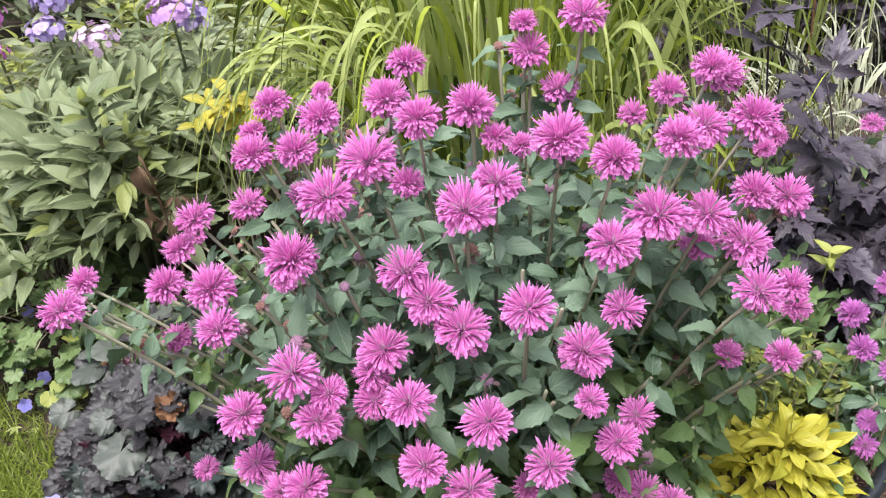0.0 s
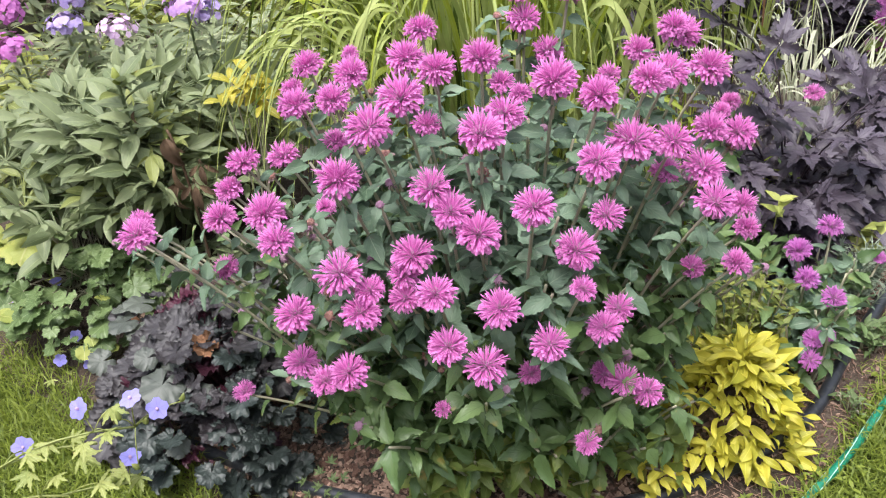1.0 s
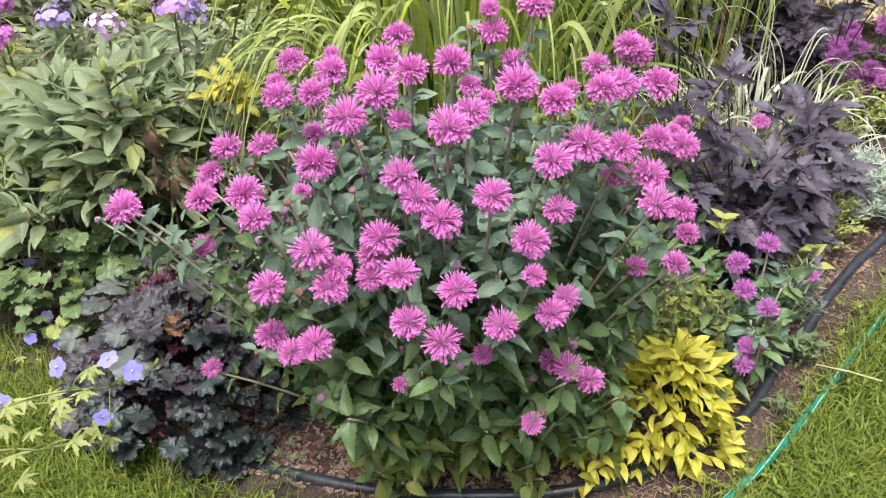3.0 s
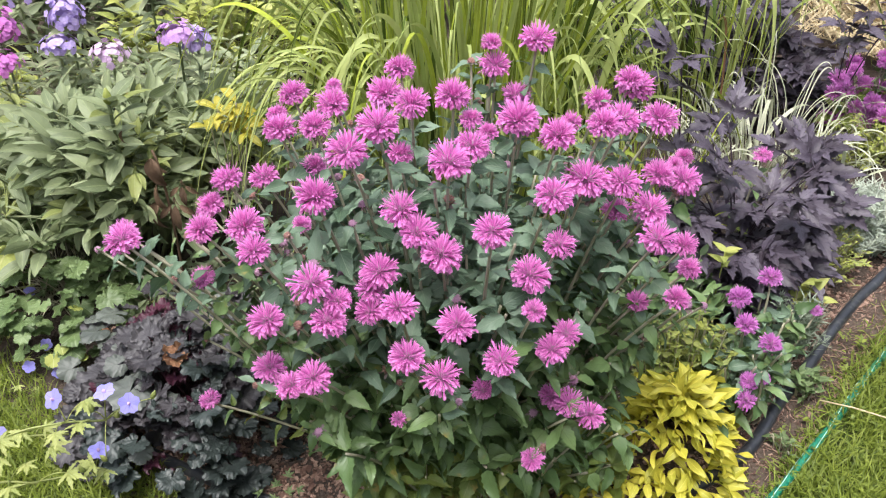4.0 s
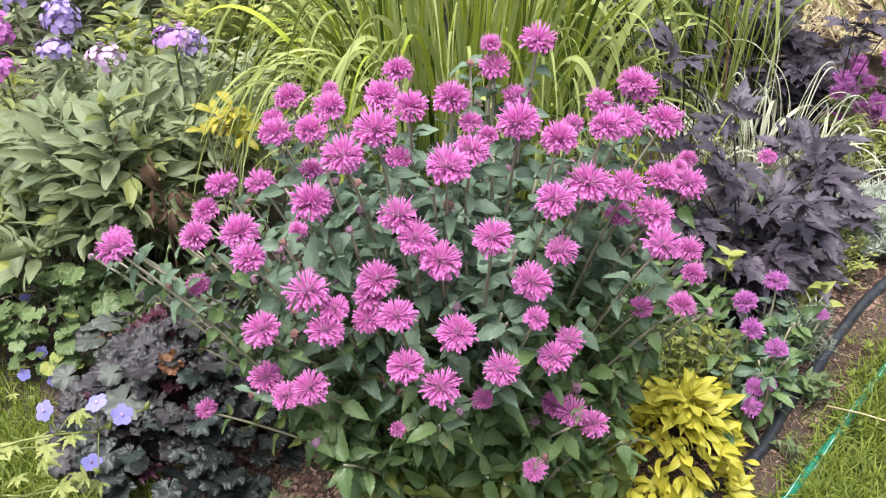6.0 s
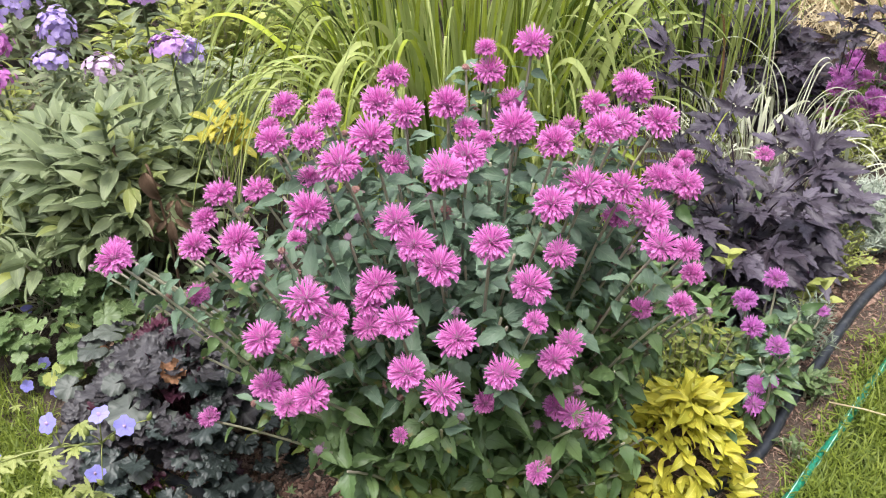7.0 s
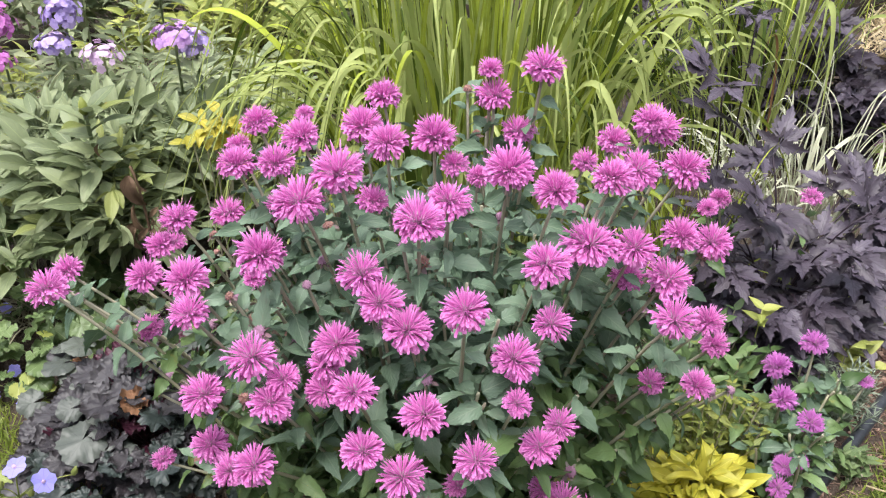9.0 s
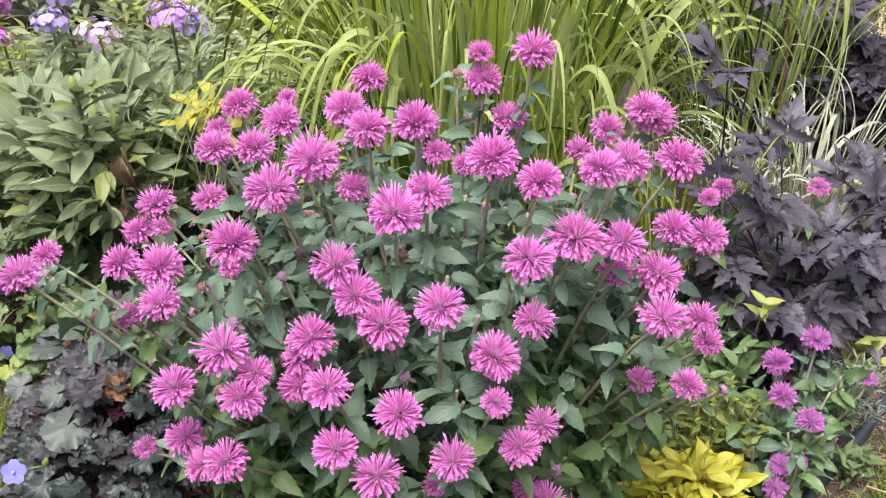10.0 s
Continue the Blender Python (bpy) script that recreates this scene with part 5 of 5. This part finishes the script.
def build_small_foliage():
    oval = blade(1, 0.42, ovate, 6, 2, 0.3, 0.6, 0.2)
    thin = blade(1, 0.22, lance, 5, 2, 0.3, 0.4, 0.2)
    thread = blade(1, 0.1, lance, 3, 1, 0, 0.3, 0.2)
    broad = blade(1, 0.6, ovate, 7, 4, 0.2, 0.7, 0.2)
    leafy_sprigs("golden_spirea", "low yellow-green shrub with small leaves behind the hosta", "shrub", (0.43, 0.91), 0.1, 0.09, 0.23, 60, oval, M_SPIREA, M_STEM, 0.021, 91, 0.018, 160)
    leafy_sprigs("silver_wormwood", "silvery feathery wormwood beside the edging pipe", "foliage plant", (0.7, 1.06), 0.07, 0.07, 0.13, 46, thread, M_GREY_GREEN, M_GREY_GREEN, 0.022, 92, 0.008, 0, 0.6, 3)
    leafy_sprigs("silver_wormwood", "large mound of pale silvery wormwood", "foliage plant", (0.98, 1.4), 0.15, 0.1, 0.13, 330, thread, M_SILVER, M_SILVER, 0.028, 93, 0.009, 0, 0.6, 3)
    leafy_sprigs("golden_groundcover", "yellow-green small-leaved groundcover under dark leaves", "groundcover", (0.84, 1.32), 0.1, 0.12, 0.13, 110, oval, M_LIME, M_STEM, 0.013, 94, 0.011, 0)
    leafy_sprigs("golden_groundcover", "yellow-green groundcover at the bed's edge", "groundcover", (1.1, 1.74), 0.13, 0.1, 0.14, 70, oval, M_LIME, M_STEM, 0.02, 95, 0.013, 0)
    leafy_sprigs("golden_leaved_plant", "small plant with heart-shaped yellow-green leaves", "foliage plant", (0.73, 1.14), 0.05, 0.04, 0.12, 7, broad, M_LIME, M_STEM, 0.038, 97, 0.04, 14)
    leafy_sprigs("wild_strawberry", "low green leaves between pipe and hose", "weed", (0.6, 0.805), 0.03, 0.03, 0.045, 8, oval, M_CORAL, M_STEM, 0.018, 98, 0.02, 20)
    leafy_sprigs("broad_leaved_weed", "low green weed growing over the edging pipe", "weed", (0.685, 0.945), 0.04, 0.03, 0.06, 10, oval, M_CORAL, M_STEM, 0.028, 106, 0.018, 60, 0.5)
    leafy_sprigs("green_perennial", "mixed green foliage under the phlox", "foliage plant", (-0.85, 2.15), 0.5, 0.3, 0.38, 150, thin, M_PHLOX_LEAF, M_STEM, 0.075, 99, 0.03, 100)
    leafy_sprigs("green_perennial", "yellowing green foliage at the back of the bed", "foliage plant", (-0.7, 2.6), 0.6, 0.25, 0.45, 70, oval, M_LIME, M_STEM, 0.07, 100, 0.035, 0)
    leafy_sprigs("green_perennial", "dark green foliage at the back of the bed", "foliage plant", (-0.9, 3.1), 1.2, 0.3, 0.8, 170, oval, M_PHLOX_LEAF, M_STEM, 0.09, 101, 0.04, 0)
    leafy_sprigs("green_perennial", "green foliage at the far end of the bed", "foliage plant", (1.9, 3.0), 0.8, 0.4, 0.5, 150, oval, M_PHLOX_LEAF, M_STEM, 0.08, 102, 0.04, 0)
    leafy_sprigs("dry_grass", "patch of pale straw-coloured dry stems", "grass", (1.6, 2.5), 0.42, 0.36, 0.2, 420, thread, M_STRAW, M_STRAW, 0.05, 103, 0.02, 0, 0.8)
    leafy_sprigs("green_perennial", "yellow-green foliage at the back corner of the bed", "foliage plant", (-1.4, 2.35), 0.35, 0.25, 0.3, 60, oval, M_LIME, M_STEM, 0.06, 108, 0.035, 0)
    leafy_sprigs("dark_leaved_shrub", "dark purple-leaved shrub behind the second grass", "shrub", (0.68, 2.6), 0.42, 0.2, 0.6, 110, oval, M_BUG, M_BUG_STEM, 0.085, 107, 0.04, 0)
    leafy_sprigs("bedding_plant", "low green foliage beneath the heuchera and peony", "foliage plant", (-0.6, 1.38), 0.22, 0.12, 0.1, 40, oval, M_PEONY, M_STEM, 0.035, 104, 0.025, 0)
    leafy_sprigs("bedding_plant", "shaded green foliage under the dark bugbane", "foliage plant", (0.45, 1.1), 0.14, 0.14, 0.2, 60, oval, M_BEE_LOW, M_STEM, 0.04, 105, 0.025, 0)


def build_withered_bits():
    """Single dry blades and leaves that stand out among the green."""
    ob = thing("withered_grass_blade", (0.75, 1.84, soil_z(0.75, 1.84)), "curled orange-brown withered grass blade in shade", "grass")
    p0 = Vector((0.75, 1.84, soil_z(0.75, 1.84) - 0.01))
    put("blade", Buf().add(ribbon(arch_line(p0, 3.4, 0.36, 0.05, 0.9, 0.02), 0.011, 0.5)).mesh("blade", M_ORANGE), ob)
    ob = thing("withered_stalk", (-0.585, 1.33, soil_z(-0.585, 1.33)), "drooping brown withered stalk with shrivelled leaves", "stalk")
    base = Vector((-0.58, 1.34, soil_z(-0.58, 1.34) - 0.01))
    path = bezier(base, (-0.57, 1.34, 0.3), (-0.6, 1.36, 0.36), 8)
    put("stem", Buf().add(tube(path, 0.003, 5)).mesh("stem", M_BROWN), ob)
    curl = [Buf().add(blade(1, w, lance, 10, 4, 0.9, d, 0.1, wave=0.3, twist=tw, seed=k)).mesh("leaf", M_BROWN) for k, (w, d, tw) in enumerate(((0.4, 1.4, 1.0), (0.3, 1.8, -0.8)))]
    for k, (x, y, z, s) in enumerate(((-0.6, 1.34, 0.35, 0.08), (-0.59, 1.32, 0.3, 0.09), (-0.6, 1.33, 0.25, 0.07), (-0.655, 1.37, 0.4, 0.04))):
        put("leaf", curl[k % 2], ob, aim((x, y, z), (0.25 - 0.2 * k, -0.4, -0.8), (0, -1, 0.3), 0.3 * k, s))
    ob = thing("rosette_weed", (-0.3, 0.765, soil_z(-0.3, 0.765)), "tuft of small fine-cut green leaves at the bed's edge", "weed")
    tuft = cut_leaf(9).mesh("leaf", M_CORAL)
    for k in range(12):
        a, r = k * 2.4, 0.012 * math.sqrt(k)
        x, y = -0.3 + r * math.cos(a), 0.765 + r * math.sin(a)
        put("leaf", tuft, ob, aim((x, y, soil_z(x, y) + 0.012 + 0.002 * k), (math.cos(a), math.sin(a), 0.7), (0, 0, 1), 0, 0.026))


def build_golden_leaves():
    ob = thing("golden_leaved_plant", (-0.44, 1.4, soil_z(-0.44, 1.4)), "plant with bright golden leaves under the grass", "foliage plant")
    r2 = random.Random(96)
    broad = [Buf().add(blade(1, w, lance, 8, 4, 0.25, d, 0.25, wave=0.12, seed=k)).mesh("leaf", M_YELLOW) for k, (w, d) in enumerate(((0.5, 0.6), (0.42, 0.9), (0.36, 1.2)))]
    for k in range(7):
        tip = Vector((-0.44 + r2.uniform(-0.035, 0.05), 1.37 + r2.uniform(-0.03, 0.04), r2.uniform(0.4, 0.455) if k < 8 else r2.uniform(0.3, 0.38)))
        base = Vector((-0.44 + r2.uniform(-0.02, 0.02), 1.4, soil_z(-0.44, 1.4) - 0.01))
        put("stem", Buf().add(tube(bezier(base, base.lerp(tip, 0.5) + Vector((0, 0, 0.05)), tip, 6), 0.0018, 5)).mesh("stem", M_STEM), ob)
        for q in range(4):
            a = q * 1.6 + k + r2.uniform(-0.4, 0.4)
            put("leaf", broad[r2.randrange(3)], ob, aim(tip - Vector((0, 0, 0.006 * q)), (math.cos(a), math.sin(a) - 0.3, r2.uniform(-0.2, 0.6)), (0, -0.3, 1), r2.uniform(-0.4, 0.4), r2.uniform(0.038, 0.058)))


def build_sprigs():
    broad = Buf().add(blade(1, 0.5, ovate, 7, 4, 0.25, 0.5, 0.2)).mesh("leaf", M_LIME)
    ob = thing("young_seedling", (0.533, 1.09, soil_z(0.533, 1.09)), "thin seedling with fresh lime-green leaves under dark bugbane", "seedling")
    put("stem", Buf().add(tube(bezier((0.533, 1.1, soil_z(0.533, 1.1)), (0.54, 1.1, 0.15), (0.533, 1.084, 0.28), 6), 0.0014, 5)).mesh("stem", M_LIME), ob)
    for k in range(7):
        a = k * 2.2
        put("leaf", broad, ob, aim((0.533, 1.084, 0.28 - 0.012 * (k // 2)), (math.cos(a), math.sin(a), 0.25), (0, -0.2, 1), 0, 0.034 if k < 5 else 0.026))
    ob = thing("seedling", (0.36, 0.84, soil_z(0.36, 0.84)), "single broad lime-green leaf beside the hosta", "seedling")
    put("stem", Buf().add(tube(bezier((0.36, 0.84, soil_z(0.36, 0.84)), (0.36, 0.84, 0.1), (0.365, 0.82, 0.17), 5), 0.0016, 5)).mesh("stem", M_LIME), ob)
    put("leaf", broad, ob, aim((0.365, 0.82, 0.16), (0.1, -0.3, 0.9), (0, -1, 0.3), 0, 0.055))
    ob = thing("straw_stalk", (0.74, 0.86, ground_z(0.74)), "dry pale straw stalk lying across the hose", "straw")
    put("stalk", Buf().add(tube(((0.7, 0.905, ground_z(0.7) + 0.026), (0.75, 0.875, ground_z(0.75) + 0.03), (0.8, 0.85, ground_z(0.8) + 0.024)), 0.0016, 5)).mesh("stalk", M_STRAW), ob)
    white = Buf().add(floret(0.006)).mesh("flower", M_PINKWHITE)
    for k in range(9):
        x, y = U(-0.5, -0.2), U(0.6, 0.7)
        if k > 4:
            x, y = U(0.75, 1.0), U(0.7, 0.85)
        o = thing("lawn_flower", (x, y, ground_z(x)), "tiny white flower in the lawn", "wildflower", "tiny white lawn flowers")
        put("flower", white, o, aim_z((x, y, ground_z(x) + 0.042), (U(-0.3, 0.3), -0.3, 1), U(0, 6)))
        put("stem", Buf().add(tube([(x, y, ground_z(x)), (x, y, ground_z(x) + 0.042)], 0.0008, 4)).mesh("stem", M_LAWN), o)


def cut_leaf(seed):
    parts = [(0, 0.06, a, ln) for a, ln in ((0, 0.62), (-42, 0.56), (42, 0.56), (-88, 0.45), (88, 0.45), (-18, 0.4), (18, 0.4))]
    return compound(parts, 0.27, strap, 8, 0.3, seed, 0.15, 0.4, 0.0008, loose=0.4)


def build_cranesbill():
    c = (-0.86, 0.48)
    ob = thing("cranesbill", (*c, ground_z(c[0])), "cranesbill with violet-blue flowers and pale cut leaves", "flowering plant")
    leaves = [cut_leaf(s).mesh("leaf", M_CRANE) for s in range(3)]
    fl = Buf().add(floret(0.0145)).mesh("flower", M_BLUE)
    eye = Buf().add(tube([(0, 0, -0.001), (0, 0, 0.004)], 0.002, 6)).mesh("flower_eye", M_PINKWHITE)
    bud = Buf().add(tube([(0, 0, 0), (0, 0, 0.004), (0, 0, 0.01), (0, 0, 0.016)], [0.002, 0.004, 0.003, 0.0004], 6)).mesh("bud", M_CRANE)
    root = Vector((*c, ground_z(c[0])))

    mains = []
    for tx, ty, tz in ((-0.47, 0.57, 0.385), (-0.52, 0.56, 0.37), (-0.5, 0.56, 0.29), (-0.56, 0.52, 0.32)):
        path = bezier(root, (-0.76, 0.5, tz * 1.15), (tx, ty, tz - 0.02), 12)
        mains += path[6:]
        put("stem", Buf().add(tube(path, 0.0016, 5)).mesh("stem", M_CRANE), ob)

    def run(tip, r=0.0009):
        """A short side stalk from the nearest main stem."""
        tip = Vector(tip)
        near = min(mains, key=lambda p: (p - tip).length + 0.4 * max(0, p.x - tip.x))
        path = bezier(near, near.lerp(tip, 0.5) + Vector((0, 0, 0.012)), tip, 5)
        put("stalk", Buf().add(tube(path, r, 4)).mesh("stalk", M_CRANE), ob)

    for x, y, z, axis in ((-0.434, 0.57, 0.395, (0.1, -0.75, 0.6)), (-0.531, 0.57, 0.404, (-0.35, -0.6, 0.7)), (-0.462, 0.57, 0.416, (-0.2, -0.2, 1)), (-0.492, 0.57, 0.307, (0.1, -0.2, 1)), (-0.63, 0.58, 0.33, (0.4, -0.6, 0.7))):
        run((x, y, z - 0.006))
        f = put("flower", fl, ob, aim_z((x, y, z), axis, U(0, 6)))
        sub("flower_eye", eye, f)
    r2 = random.Random(111)
    for x, y, z in ((-0.455, 0.57, 0.37), (-0.41, 0.59, 0.385), (-0.48, 0.56, 0.39), (-0.47, 0.54, 0.32), (-0.5, 0.53, 0.31)):
        run((x, y, z), 0.0008)
        put("bud", bud, ob, aim_z((x, y, z), (r2.uniform(-0.5, 0.5), r2.uniform(-0.5, 0.5), 1)))
    spots = [(-0.503, 0.56, 0.37), (-0.545, 0.55, 0.338), (-0.492, 0.55, 0.304), (-0.572, 0.53, 0.327), (-0.523, 0.53, 0.309), (-0.599, 0.53, 0.338), (-0.496, 0.58, 0.392), (-0.488, 0.57, 0.271), (-0.575, 0.55, 0.37), (-0.551, 0.56, 0.36), (-0.586, 0.5, 0.316), (-0.597, 0.53, 0.37), (-0.524, 0.537, 0.377), (-0.65, 0.5, 0.33)]
    spots += [(-0.7 + r2.uniform(-0.16, 0.1), 0.5 + r2.uniform(-0.14, 0.14), r2.uniform(0.05, 0.26)) for _ in range(10)]
    for x, y, z in spots:
        run((x, y, z), 0.0008)
        a = r2.uniform(-2.6, 0.6)
        put("leaf", leaves[r2.randrange(3)], ob, aim((x, y, z), (math.cos(a), math.sin(a), r2.uniform(-0.3, 0.2)), (0, -0.2, 1), 0, r2.uniform(0.034, 0.05)))
    ob = thing("cranesbill", (-0.95, 1.25, ground_z(-0.95)), "creeping cranesbill with small violet-blue flowers in the lawn's edge", "flowering plant")
    for x, y, z in ((-0.886, 1.165, -0.057), (-0.972, 1.422, -0.045), (-0.93, 1.26, -0.05), (-0.87, 1.23, -0.05), (-1.0, 1.3, -0.05), (-1.03, 1.33, -0.04), (-0.82, 1.15, -0.06), (-1.08, 1.2, -0.06)):
        gz = ground_z(x)
        put("stem", Buf().add(tube(bezier((x - 0.02, y + 0.02, gz), (x, y + 0.02, (gz + z) / 2), (x, y, z), 4), 0.001, 4)).mesh("stem", M_CRANE), ob)
        put("flower", fl, ob, aim_z((x, y, z), (0.3 + U(-0.2, 0.2), -0.75, 0.6), U(0, 6), 0.95))
        for q in range(3):
            a = U(0, 6.3)
            put("leaf", leaves[q], ob, aim((x + U(-0.04, 0.04), y + U(-0.04, 0.04), gz + U(0.01, 0.04)), (math.cos(a), math.sin(a), 0.1), (0, 0, 1), 0, U(0.025, 0.04)))


build_dark_heuchera()
build_green_heuchera()
build_golden_lobed_plant()
build_peony()
build_phlox()
build_bugbane()
build_hosta()
build_small_foliage()
build_golden_leaves()
build_sprigs()
build_withered_bits()
build_cranesbill()
